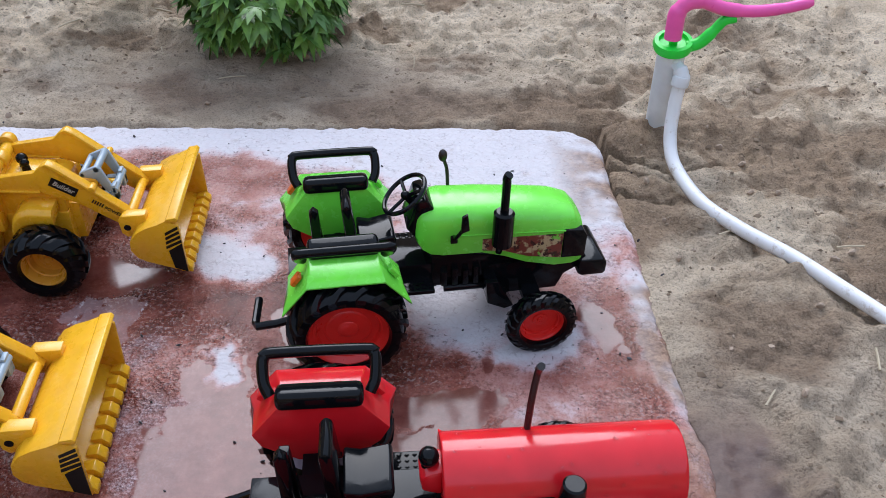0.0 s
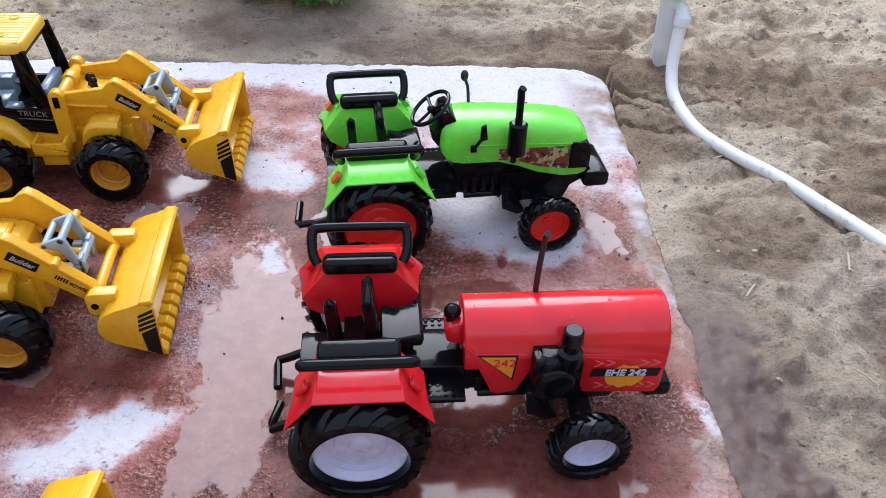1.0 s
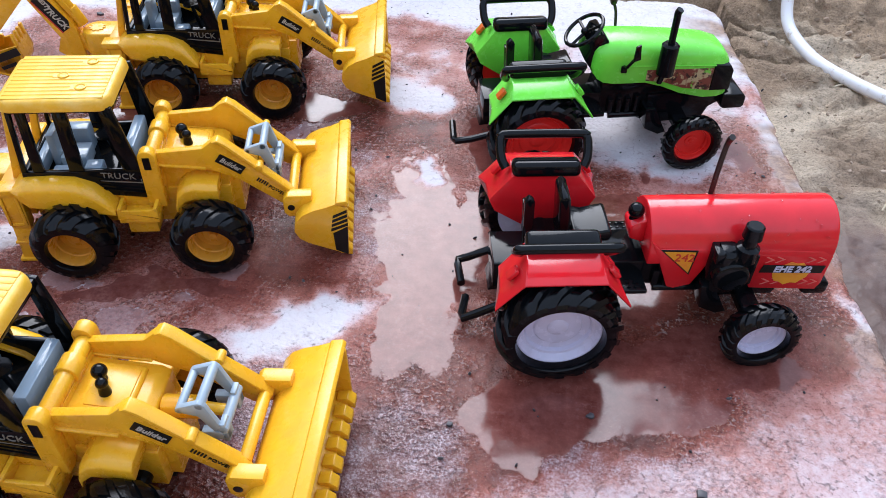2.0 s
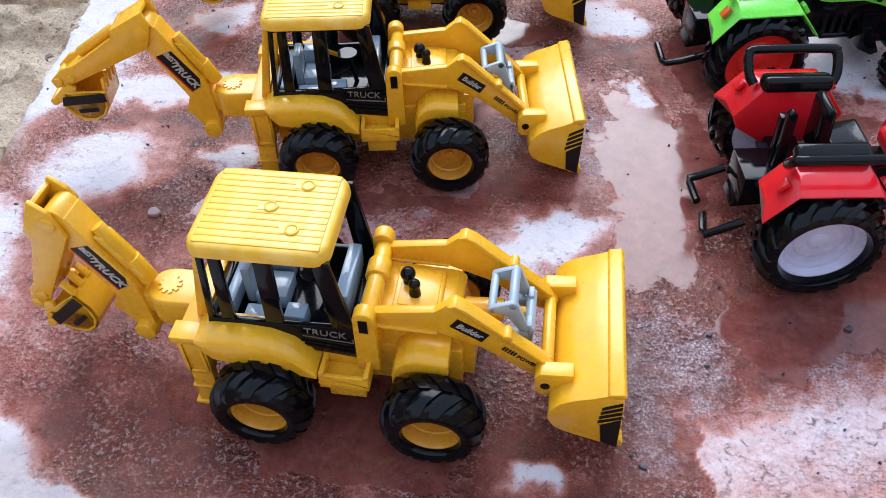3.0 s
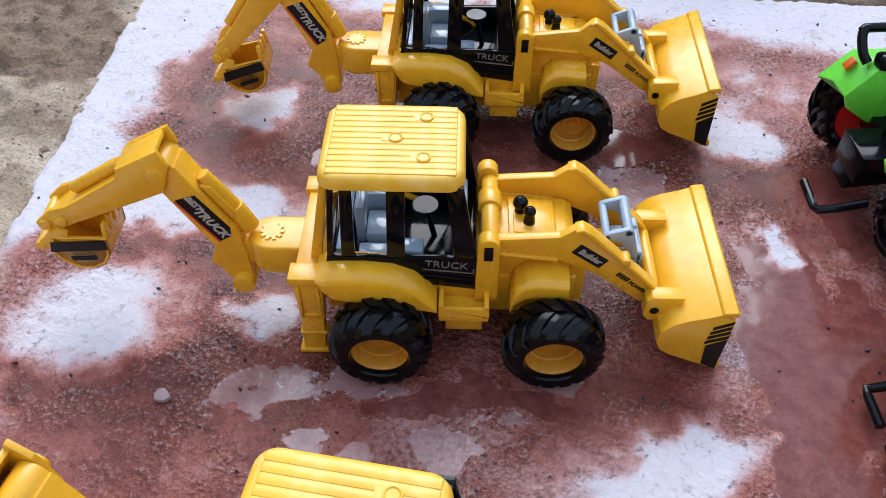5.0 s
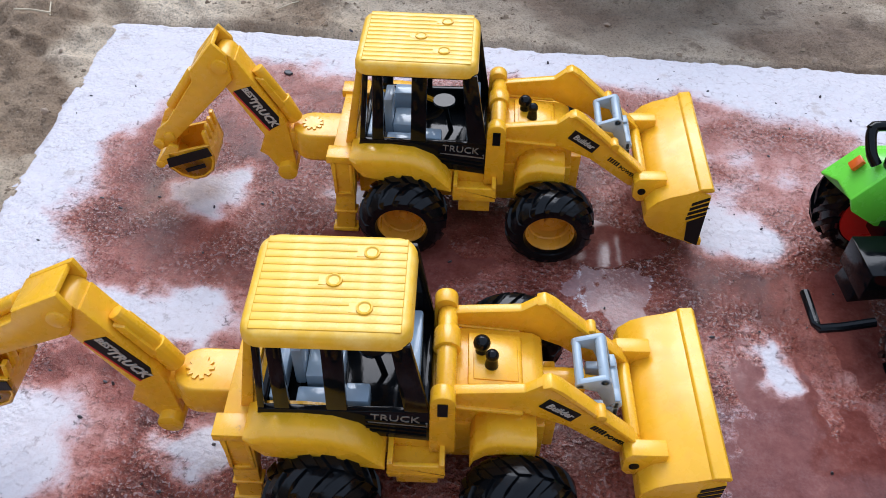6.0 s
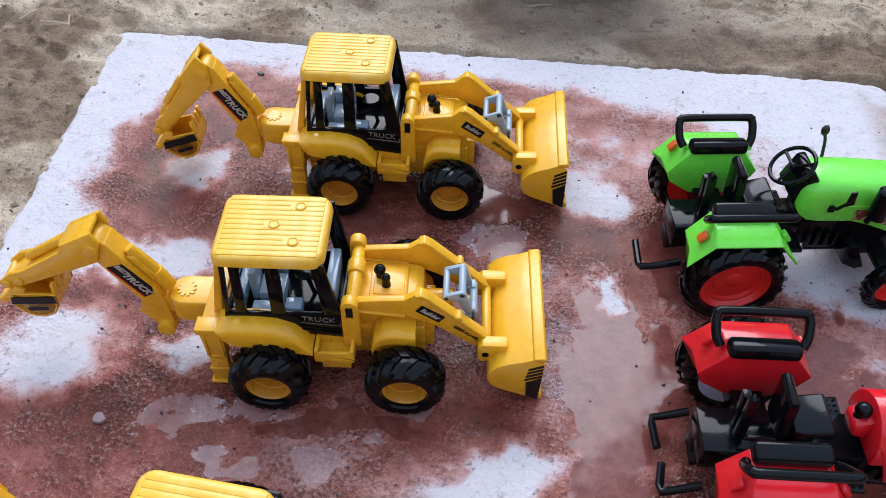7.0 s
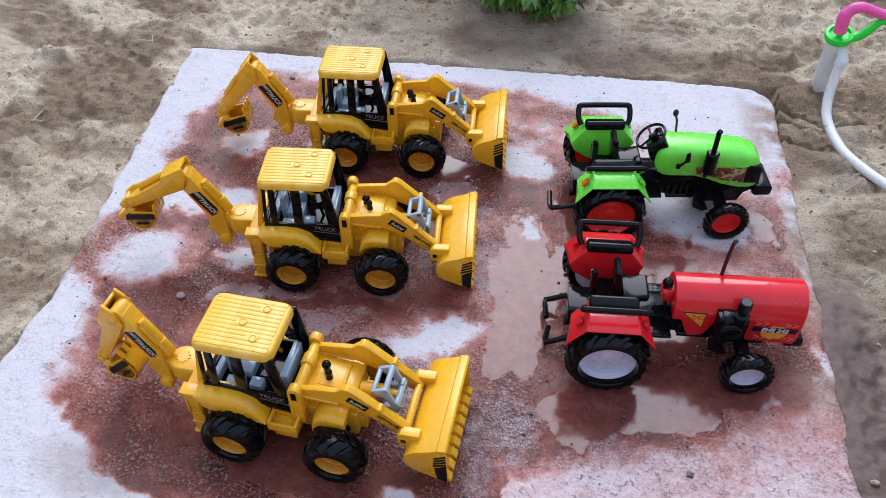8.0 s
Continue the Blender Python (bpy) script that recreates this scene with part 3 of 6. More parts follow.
def sand_height(x, y):
    off = max(board_left(min(y, 0.66)) - x, x - board_right(min(y, 0.69)), y - board_far(max(-0.63, min(x, 0.14))), -0.155 - y)
    far_off = math.hypot(x, y - 0.5)
    fine = 0.0046 * fbm(x * 62, y * 62, 45, 6)
    h = -0.006 + 0.012 * fbm(x * 5, y * 5, 41) + 0.012 * fbm(x * 15, y * 15, 43) + fine
    # trodden ridges
    h += 0.0130 * abs(noise.noise(Vector((x * 9 + 3, y * 26, 2)))) * (1 if y > 0.3 else 0.5) - 0.001
    clod = noise.noise(Vector((x * 34, y * 34, 8)))
    h += 0.020 * max(0.0, clod - 0.22) + 0.013 * max(0.0, noise.noise(Vector((x * 85, y * 85, 9))) - 0.25)
    # a pale dry crust that has flaked away in places, most of all near the board
    lean = 0.22 if y > 0.85 else 0.10 - 0.9 * max(0.0, 0.11 - off)
    if x > 0.12:
        lean -= 0.14 * max(0.0, min(1.0, (0.78 - y) / 0.14))
    crust = max(0.0, min(1.0, 0.5 + (fbm(x * 5.5 + 0.8 * y, y * 9, 71, 6) + lean) / 0.32))
    # calmer and evenly dry far from the board
    near = max(0.0, min(1.0, 1 - (far_off - 0.95) / 0.7))
    crust = crust * near + 0.85 * (1 - near)
    h = h * near - 0.004 * (1 - near) + 0.0042 * crust
    if far_off > 2.5:
        h += 0.05 * fbm(x * 0.4, y * 0.4, 50) * min(1, (far_off - 2.5) / 4)
    # smooth wet margin by the board
    flat = max(0.0, 1 - max(0.0, off) / 0.05)
    if x > 0.1 and y < 0.64:
        h = h * (1 - flat) - 0.0008 * flat + fine * flat
    h = h * (1 - 0.55 * flat) - (0.004 if y > board_far(max(-0.63, min(x, 0.14))) else 0.0005) * flat
    wet = 0.0
    right = x - board_right(min(y, 0.69))
    if right > -0.02 and y < 0.52:
        wet = max(0.0, min(1.0, ((0.075 if y < 0.26 else 0.075 - 0.12 * (y - 0.26)) + 0.03 * fbm(x * 14, y * 14, 51) - right) / 0.03)) * max(0.0, min(1.0, (0.46 - y) / 0.10))
    if right > 0.0:
        wet = max(wet, 0.34 * max(0.0, min(1.0, (0.62 - y) / 0.22)))
    behind = blob(x + 0.02 * fbm(x * 9, y * 9, 53), y + 0.02 * fbm(x * 9, y * 9, 54), -0.17, 0.775, 0.24, 0.085, 6, 0.9)
    wet = max(wet, 0.55 * behind)
    h = h * (1 - 0.6 * behind) - 0.003 * behind
    wet *= near * max(0.0, min(1.0, (y + 0.30) / 0.12))
    # the earth round the pump has lifted and split
    dx, dy = x - PUMP[0], y - PUMP[1]
    d, a = math.hypot(dx, dy), math.degrees(math.atan2(dy, dx))
    d += 0.0030 * noise.noise(Vector((x * 110, y * 110, 3)))
    rim = 0.064 + 0.006 * noise.noise(Vector((a * 0.05, 1, 0))) + 0.003 * noise.noise(Vector((a * 0.2, 2, 0)))
    if d < 0.12:
        reach = max(0.0, min(1.0, (70 - abs(a + 98)) / 14))
        h += 0.009 * reach * max(0.0, min(1.0, (rim - d) / 0.02)) if d < rim else 0
        h -= reach * 0.034 * max(0.0, min(1.0, (0.0048 + 0.003 * noise.noise(Vector((a * 0.11, 5, 0))) - abs(d - rim - 0.002)) / 0.0012))
        second = max(0.0, min(1.0, (24 - abs(a + 112)) / 8))
        h -= second * 0.018 * max(0.0, min(1.0, (0.0030 - abs(d - rim * 2.02 + 0.013)) / 0.0012))
        h -= second * 0.018 * max(0.0, min(1.0, (0.0030 - abs(d - rim * 1.32)) / 0.0012))
    if off < (-0.004 if x > 0.1 and y < 0.62 else 0.0):
        h = min(h, -0.022)
    elif off < 0.008:
        # a gap between board and sand
        gap = 0.015 + 0.008 * noise.noise(Vector((x * 18, y * 18, 60)))
        if y < board_far(max(-0.63, min(x, 0.14))) - 0.004:
            gap = 0.0015
        h -= max(0.0, gap) * (1 - off / 0.008)
    return h, wet, crust


def sand():
    xs, ys = graded(-0.85, 0.48, 0.0024, 60), graded(0.0, 1.06, 0.0024, 60)
    verts, wet, dry = [], [], []
    for y in ys:
        for x in xs:
            h, w, k = sand_height(x, y)
            verts.append((x, y, h))
            wet.append(w), dry.append(k)
    w = len(xs)
    faces = [(j * w + i, j * w + i + 1, (j + 1) * w + i + 1, (j + 1) * w + i) for j in range(len(ys) - 1) for i in range(w - 1)]
    me = bpy.data.meshes.new("ground")
    me.from_pydata(verts, [], faces)
    me.attributes.new("wet", "FLOAT", "POINT").data.foreach_set("value", wet)
    me.attributes.new("crust", "FLOAT", "POINT").data.foreach_set("value", dry)
    me.shade_smooth()
    me.materials.append(SAND)
    return tagged(new("ground", me), "trodden damp brown sand under a flaking pale crust", "ground", kind="structure")


sand()


# ---- unseen walls added for darker reflections ----
def unseen_wall(name, x0, x1, y0, y1):
    """An unseen plain earth wall, added to darken reflections near the horizon, with a rounded top."""
    def make(bm):
        box(bm, x0, x1, y0, y1, -0.3, 3.2)
    return tagged(part(name, make, SAND, None, bevel=0.08, segments=3), "unseen plain earth-rendered wall on sand, added to darken low reflections", "wall", kind="structure")


unseen_wall("unseen_wall_north", -6.3, 6.3, 6.0, 6.3)
unseen_wall("unseen_wall_south", -6.3, 6.3, -6.3, -6.0)
unseen_wall("unseen_wall_east", 6.0, 6.3, -6.0, 6.0)
unseen_wall("unseen_wall_west", -6.3, -6.0, -6.0, 6.0)


# ---- wheels ----
def tyre_mesh(bm, r, y0, y1, bore, lug_h):
    """A tyre on the y axis, from y0 (outer face) to y1."""
    w, body = y1 - y0, r - lug_h
    lathe(bm, [(y0 + 0.0035, bore), (y0 + 0.0008, bore + 0.0012), (y0, bore + (body - bore) * 0.45), (y0 + 0.0010, bore + (body - bore) * 0.70), (y0 + 0.12 * w, body - (body - bore) * 0.12), (y0 + 0.32 * w, body),
               (y1 - 0.32 * w, body), (y1 - 0.12 * w, body - (body - bore) * 0.12), (y1 - 0.0010, bore + (body - bore) * 0.70), (y1, bore + (body - bore) * 0.45), (y1 - 0.0035, bore), (y0 + 0.0035, bore)], seg=48, cap=False)


def lug_mesh(bm, r, y0, y1, bore, lug_h, lug_w, slant, side):
    """One slanted lug, from the tread's middle over the shoulder."""
    w, mid, rows = y1 - y0, (y0 + y1) / 2, []
    for t in range(5):
        s = t / 4
        y = mid + side * (0.02 * w + s * 0.48 * w)
        rr = r - max(0.0, (s - 0.35) / 0.65) ** 2 * 0.45 * (r - bore)
        low = rr - lug_h * 1.5
        a = slant * s
        half = lug_w / 2 / r * (1.0 + 0.25 * s)
        rows.append([(q * math.cos(b), y, q * math.sin(b)) for b, q in ((a - half * 1.2, low), (a - half * 0.8, rr), (a + half * 0.8, rr), (a + half * 1.2, low))])
    loft(bm, rows)


def rim_mesh(bm, r, y0, y1, depth, hub, sign=-1):
    """A dished rim with a lip and a stepped hub, its open face towards y0."""
    lathe(bm, [(y1, r * 0.5), (y1, r), (y0 + 0.0005, r), (y0 - 0.0006, r - 0.0003), (y0 - 0.0006, r - 0.0014), (y0 + 0.0004, r - 0.0020), (y0 + depth * 0.55, r * 0.84), (y0 + depth * 0.6, r * 0.78), (y0 + depth, r * 0.74),
               (y0 + depth, hub * 1.12), (y0 + depth * 0.86, hub * 1.06), (y0 + depth * 0.84, hub), (y0 + depth * 0.86, hub * 0.5), (y0 + depth * 0.70, hub * 0.42), (y0 + depth * 0.66, hub * 0.12)], seg=48)


def wheel(parent, x, z, side, r, outer, inner, bore, rim_mat, tag, lugs, lug_h, lug_w, slant, depth, hub, spin=0.0, rim_label="", inset=0.0, bulge=0.0025):
    """A wheel under a toy: the tyre, which bulges outwards, and in it the rim. side: -1 or 1."""
    at = pose(x, -side * inset, z, 0, 0, 0) @ (pose(0, 0, 0) if side < 0 else pose(0, 0, 0, 0, 0, 180)) @ pose(0, 0, 0, 0, spin, 0)
    ty = part("tyre", lambda bm: tyre_mesh(bm, r, -outer - bulge, -inner, bore, lug_h), RUBBER, parent, "wet black tyre with slanted lugs", tag + "_tyre", bevel=0, at=at, sharp=28)
    for row in (-1, 1):
        for k in range(lugs):
            part("lug", lambda bm: lug_mesh(bm, r, -outer - bulge, -inner, bore, lug_h, lug_w, slant, row), RUBBER, ty, key=tag + "_lug" + str(row), bevel=0, sharp=28, at=pose(0, 0, 0, 0, -360 * (k + (0.5 if row > 0 else 0)) / lugs, 0))
    part("rim", lambda bm: rim_mesh(bm, bore + 0.0006, -outer + 0.0022, -inner - 0.002, depth, hub), rim_mat, ty, rim_label, tag + "_rim", bevel=0, sharp=40)
    return ty


# ---- toy backhoe loaders ----
def rot_y(x, z, degrees):
    """Turns about a hinge that runs across the toy at x, z; positive lifts what lies ahead of it."""
    return pose(x, 0, z, 0, -degrees, 0) @ pose(-x, 0, -z)


def arc(cx, cz, r, a0, a1, n):
    return [(cx + r * math.cos(radians(a0 + (a1 - a0) * k / n)), cz + r * math.sin(radians(a0 + (a1 - a0) * k / n))) for k in range(n + 1)]


LOADER_HINGE = (0.0535, 0.076)


def chassis(bm):
    box(bm, -0.030, 0.100, -0.020, 0.020, 0.020, 0.048)
    box(bm, -0.034, 0.058, -0.026, 0.026, 0.040, 0.054)
    box(bm, 0.096, 0.106, -0.014, 0.014, 0.022, 0.052)


def axle(bm):
    for x in (0.0, 0.0885):
        rod(bm, [(x, -0.040, 0.0272), (x, 0.040, 0.0272)], 0.005, 12)
    box(bm, -0.02, 0.10, -0.012, 0.012, 0.014, 0.022)


def hood(bm):
    prism(bm, [(0.058, 0.046), (0.058, 0.0705), (0.094, 0.0680), (0.0985, 0.0650), (0.100, 0.050), (0.098, 0.044)], -0.0185, 0.0185)
    prism(bm, [(0.064, 0.070), (0.064, 0.0722), (0.088, 0.0706), (0.089, 0.068)], -0.0145, 0.0145)


def hood_panel_line(bm):
    prism(bm, [(0.0665, 0.0715), (0.0665, 0.0727), (0.0865, 0.0713), (0.0865, 0.070)], -0.0118, 0.0118)


def hood_knob(bm):
    lathe(bm, [(0.070, 0.0030), (0.0755, 0.0026)], (0.0700, 0.0035, 0), 14, "z")
    ball(bm, (0.0700, 0.0035, 0.0782), 0.0040)
    lathe(bm, [(0.070, 0.0034), (0.078, 0.0024)], (0.0745, -0.0040, 0), 14, "z")
    ball(bm, (0.0745, -0.0040, 0.0792), 0.0031)


def rear_fender(bm, s):
    """A guard whose outer face runs down to a point at the back."""
    line = ((-0.0314, 0.0640, 0.0622), (-0.0275, 0.0655, 0.0545), (-0.0236, 0.0662, 0.0498), (-0.0080, 0.0668, 0.0470), (0.0060, 0.0655, 0.0450), (0.0170, 0.0605, 0.0432), (0.0245, 0.0525, 0.0420), (0.0285, 0.0455, 0.0412))
    rows = []
    for x, top, low in line:
        soft = min(0.0052, (top - low) * 0.5)
        rows.append([(x, s * 0.0225, top - 0.0020), (x, s * 0.0225, top), (x, s * 0.0340, top - 0.0004), (x, s * 0.0372, top - soft * 0.22), (x, s * 0.0395, top - soft * 0.6), (x, s * 0.0406, top - soft * 1.1), (x, s * 0.0408, low + 0.0008), (x, s * 0.0400, low), (x, s * 0.0378, low), (x, s * 0.0372, top - soft - 0.0010)])
    loft(bm, rows)


def front_fender(bm, s):
    line = [(0.0660, 0.0470), (0.0680, 0.0540), (0.0730, 0.0590), (0.0800, 0.0610), (0.0950, 0.0595)]
    inner, outer = 0.0180, 0.0355
    rows = []
    for x, z in line:
        rows.append([(x, s * inner, z - 0.008), (x, s * inner, z), (x, s * (outer - 0.003), z - 0.001), (x, s * outer, z - 0.004), (x, s * outer, z - 0.0118), (x, s * (outer - 0.0022), z - 0.0118)])
    loft(bm, rows)


def step(bm, s):
    a, b = (s * 0.022, s * 0.0405) if s > 0 else (s * 0.0405, s * 0.022)
    box(bm, 0.0325, 0.0580, a, b, 0.0400, 0.0440)
    box(bm, 0.0360, 0.0550, min(s * 0.022, s * 0.037), max(s * 0.022, s * 0.037), 0.0290, 0.0405)
    # raised border round the tread
    for x0, x1 in ((0.0325, 0.0350), (0.0555, 0.0580)):
        box(bm, x0, x1, a, b, 0.0438, 0.0515)
    o = s * 0.0405
    box(bm, 0.0325, 0.0580, min(o, o - s * 0.0022), max(o, o - s * 0.0022), 0.0438, 0.0500)
    box(bm, 0.0325, 0.0580, min(s * 0.022, s * 0.027), max(s * 0.022, s * 0.027), 0.0438, 0.0545)


def side_plate(bm, s):
    """The lower black panel of the cab's side."""
    prism(bm, [(-0.0285, 0.0560), (-0.0150, 0.0545), (0.0490, 0.0465), (0.0480, 0.0700), (0.0130, 0.0690), (-0.0262, 0.0690)], *sorted((s * 0.0285, s * 0.0255)))


# pillars of the cab: foot from x to x, head from x to x
PILLARS = ((-0.0262, -0.0232, -0.0220, -0.0190), (-0.0190, -0.0122, -0.0165, -0.0110), (0.0035, 0.0125, 0.0050, 0.0135), (0.0370, 0.0480, 0.0325, 0.0405))


def pillar(bm, s, a, b, c, d):
    prism(bm, [(a, 0.0692), (b, 0.0692), (d, 0.1158), (c, 0.1158)], *sorted((s * 0.0284, s * 0.0256)))


def top_rail(bm, s):
    prism(bm, [(-0.0195, 0.1128), (0.0340, 0.1128), (0.0340, 0.1152), (-0.0195, 0.1152)], *sorted((s * 0.0280, s * 0.0260)))


CAB_BARS = (((-0.0225, 0.1110), (-0.0185, 0.1110), (-0.0185, 0.1160), (-0.0225, 0.1160)), ((0.0350, 0.1110), (0.0400, 0.1110), (0.0400, 0.1160), (0.0350, 0.1160)),
            ((0.0440, 0.0480), (0.0490, 0.0480), (0.0475, 0.0640), (0.0430, 0.0640)), ((-0.0285, 0.0560), (-0.0240, 0.0560), (-0.0232, 0.0690), (-0.0262, 0.0690)), ((-0.0240, 0.0545), (0.0430, 0.0545), (0.0430, 0.0560), (-0.0240, 0.0560)))


def louvres(bm):
    for k in range(4):
        z = 0.0505 + k * 0.0032
        prism(bm, [(0.020, z + 0.0040 - k * 0.0003), (0.0465, z), (0.0465, z + 0.0013), (0.020, z + 0.0053 - k * 0.0003)], -0.0293, -0.0284)


def steering_post(bm):
    rod(bm, [(0.026, 0.0, 0.056), (0.0215, 0.0, 0.078)], 0.0016, 8)
    lathe(bm, [(-0.0008, 0.0066), (0.0008, 0.0066)], (0.0215, 0.0, 0.0782), 20, "z")


CAB_GREY = (("seat", (-0.009, 0.008, -0.009, 0.009, 0.056, 0.066)), ("backrest", (-0.014, -0.009, -0.008, 0.008, 0.058, 0.083)), ("side_box", (0.010, 0.021, -0.022, -0.012, 0.056, 0.067)),
            ("side_box", (-0.012, 0.004, -0.023, -0.012, 0.056, 0.063)), ("side_box", (-0.010, 0.006, 0.012, 0.022, 0.056, 0.074)), ("console", (0.036, 0.043, -0.016, 0.021, 0.056, 0.079)), ("rear_shelf", (-0.023, -0.017, -0.022, 0.022, 0.058, 0.068)))


def roof(bm):
    """A lid with rounded corners and a soft upper edge."""
    def ring(inset, z):
        x0, x1, y0, y1, r = -0.0270 + inset, 0.0412 - inset, -0.0300 + inset, 0.0270 - inset, 0.0085 - inset * 0.5
        out = []
        for cx, cy, a0 in ((x1 - r, y1 - r, 0), (x0 + r, y1 - r, 90), (x0 + r, y0 + r, 180), (x1 - r, y0 + r, 270)):
            for k in range(7):
                a = radians(a0 + 15 * k)
                out.append((cx + r * math.cos(a), cy + r * math.sin(a), z))
        return out
    loft(bm, [ring(0.0028, 0.1142), (ring(0.0008, 0.1142)), ring(0.0, 0.1150), ring(0.0002, 0.1182), ring(0.0009, 0.1204), ring(0.0018, 0.1215), ring(0.0032, 0.1220), ring(0.0060, 0.1222)])


def roof_rib(bm):
    prism(bm, [(-0.0228, 0.1218), (0.0372, 0.1218), (0.0368, 0.1225), (-0.0224, 0.1225)], -0.0019, 0.0019)


def roof_boss(bm):
    lathe(bm, [(0.1216, 0.0036), (0.1232, 0.0034), (0.1234, 0.0028), (0.1229, 0.0022), (0.1229, 0.0002)], (0, 0, 0), 18, "z")
    box(bm, -0.0062, -0.0030, -0.0024, 0.0024, 0.1216, 0.1227)


def pivot_post(bm, s):
    """An upright plate with a rounded eye at its top."""
    prof = [(0.0475, 0.040), (0.0595, 0.040), (0.0590, 0.0780), *arc(0.0535, 0.0790, 0.0055, 0, 180, 8), (0.0480, 0.0780)]
    y0, y1 = s * 0.0225, s * 0.0305
    prism(bm, prof, min(y0, y1), max(y0, y1))


def pivot_eye(bm):
    box(bm, -0.0022, 0.0022, -0.0004, 0.0004, -0.0045, 0.0045)


def pivot_tube(bm):
    rod(bm, [(0.0545, -0.0225, 0.0765), (0.0545, 0.0225, 0.0765)], 0.0046, 14)
    rod(bm, [(0.0545, 0.000, 0.0765), (0.0545, 0.011, 0.0765)], 0.0062, 14)
    box(bm, 0.0500, 0.0590, -0.0225, 0.0225, 0.0450, 0.0740)


def loader_arm(bm, s):
    prof = [(0.0560, 0.0700), (0.0560, 0.0790), (0.0880, 0.0815), (0.0945, 0.0868), (0.0985, 0.0880), (0.1030, 0.0850), (0.1400, 0.0470), (0.1445, 0.0400), (0.1400, 0.0335), (0.1330, 0.0350), (0.1080, 0.0560), (0.0880, 0.0660), (0.0620, 0.0690)]
    y0, y1 = s * 0.0195, s * 0.0245
    prism(bm, prof, min(y0, y1), max(y0, y1))
    # flange along the upper edge of the sloping part, with a bead below
    y0, y1 = s * 0.0185, s * 0.0262
    prism(bm, [(0.0945, 0.0868), (0.0985, 0.0884), (0.1035, 0.0850), (0.1405, 0.0468), (0.1390, 0.0450), (0.1020, 0.0828), (0.0985, 0.0856)], min(y0, y1), max(y0, y1))
    prism(bm, [(0.0560, 0.0705), (0.0620, 0.0688), (0.0880, 0.0658), (0.0882, 0.0674), (0.0620, 0.0706), (0.0560, 0.0722)], min(y0, y1), max(y0, y1))
    rod(bm, [(0.1220, s * 0.0195, 0.0660), (0.1220, s * 0.0270, 0.0660)], 0.0026, 10)


def arm_label(bm):
    box(bm, -0.0092, 0.0092, -0.0002, 0.0002, -0.0035, 0.0035)


def arm_marks(bm):
    for k in range(5):
        box(bm, -0.007 + k * 0.0017, -0.0061 + k * 0.0017, -0.0002, 0.0002, -0.0015, 0.0015)


def arm_tube(bm):
    rod(bm, [(0.1405, -0.0200, 0.0410), (0.1405, 0.0200, 0.0410)], 0.0034, 12)


def tilt_link(bm):
    """The grey frame between the arms: two bars across, cheeks and a foot."""
    rod(bm, [(0.1135, -0.0130, 0.0700), (0.1135, 0.0130, 0.0700)], 0.0022, 10)
    rod(bm, [(0.1240, -0.0130, 0.0735), (0.1240, 0.0130, 0.0735)], 0.0026, 10)
    for s in (-1, 1):
        y0, y1 = s * 0.0100, s * 0.0130
        prism(bm, [(0.1110, 0.0690), (0.1130, 0.0722), (0.1240, 0.0762), (0.1268, 0.0740), (0.1310, 0.0580), (0.1270, 0.0540), (0.1215, 0.0660), (0.1150, 0.0680)], min(y0, y1), max(y0, y1))
    rod(bm, [(0.1315, -0.0130, 0.0560), (0.1315, 0.0130, 0.0560)], 0.0028, 10)
    box(bm, 0.1300, 0.1330, -0.0130, -0.0060, 0.0470, 0.0600)
    box(bm, 0.1300, 0.1330, 0.0060, 0.0130, 0.0470, 0.0600)
    box(bm, 0.1200, 0.1330, -0.0130, -0.0085, 0.0480, 0.0540)
    box(bm, 0.1200, 0.1330, 0.0085, 0.0130, 0.0480, 0.0540)


def tilt_ram(bm):
    rod(bm, [(0.0980, 0, 0.0560), (0.1180, 0, 0.0560)], 0.0060, 12)
    rod(bm, [(0.1180, 0, 0.0560), (0.1300, 0, 0.0540)], 0.0032, 10)


BUCKET_Y = (-0.0440, 0.0500)


def bucket_shell(bm):
    """The loader's bucket: an open scoop, its mouth ahead and down."""
    outer = [(0.1762, 0.0485), (0.1712, 0.0488), (0.1640, 0.0458), (0.1552, 0.0432), (0.1480, 0.0395), (0.1425, 0.0330), (0.1415, 0.0255), (0.1445, 0.0190), (0.1500, 0.0150), (0.1645, 0.0085), (0.1745, 0.0040)]
    inner = [(x + (0.160 - x) * 0.08, z + (0.027 - z) * 0.08) for x, z in outer]
    inner[0], inner[-1] = (0.1757, 0.0470), (0.1750, 0.0055)
    y0, y1 = BUCKET_Y
    loft(bm, [[(x, y, z) for x, z in [*outer, *inner[::-1]]] for y in (y0, y1)])
    for y in (y0, y1):
        a, b = (y, y + 0.0022) if y < 0 else (y - 0.0022, y)
        prism(bm, [(0.1782, 0.0435), *[(x + (0.160 - x) * 0.02, z + (0.027 - z) * 0.02) for x, z in outer[1:]], (0.1765, 0.0030)], a, b)
    # stiffening lip along the upper edge
    prism(bm, [(0.1700, 0.0482), (0.1712, 0.0500), (0.1775, 0.0508), (0.1792, 0.0488), (0.1785, 0.0470), (0.1720, 0.0472)], y0 - 0.0004, y1 + 0.0004)


def bucket_lug(bm):
    prism(bm, [(0.1350, 0.0330), (0.1350, 0.0440), (0.1380, 0.0470), (0.1540, 0.0470), (0.1540, 0.0400), (0.1450, 0.0300), (0.1380, 0.0295)], -0.0042, 0.0042)


def lug_hole(bm):
    rod(bm, [(0.1400, -0.0046, 0.0375), (0.1400, -0.0041, 0.0375)], 0.0024, 12)


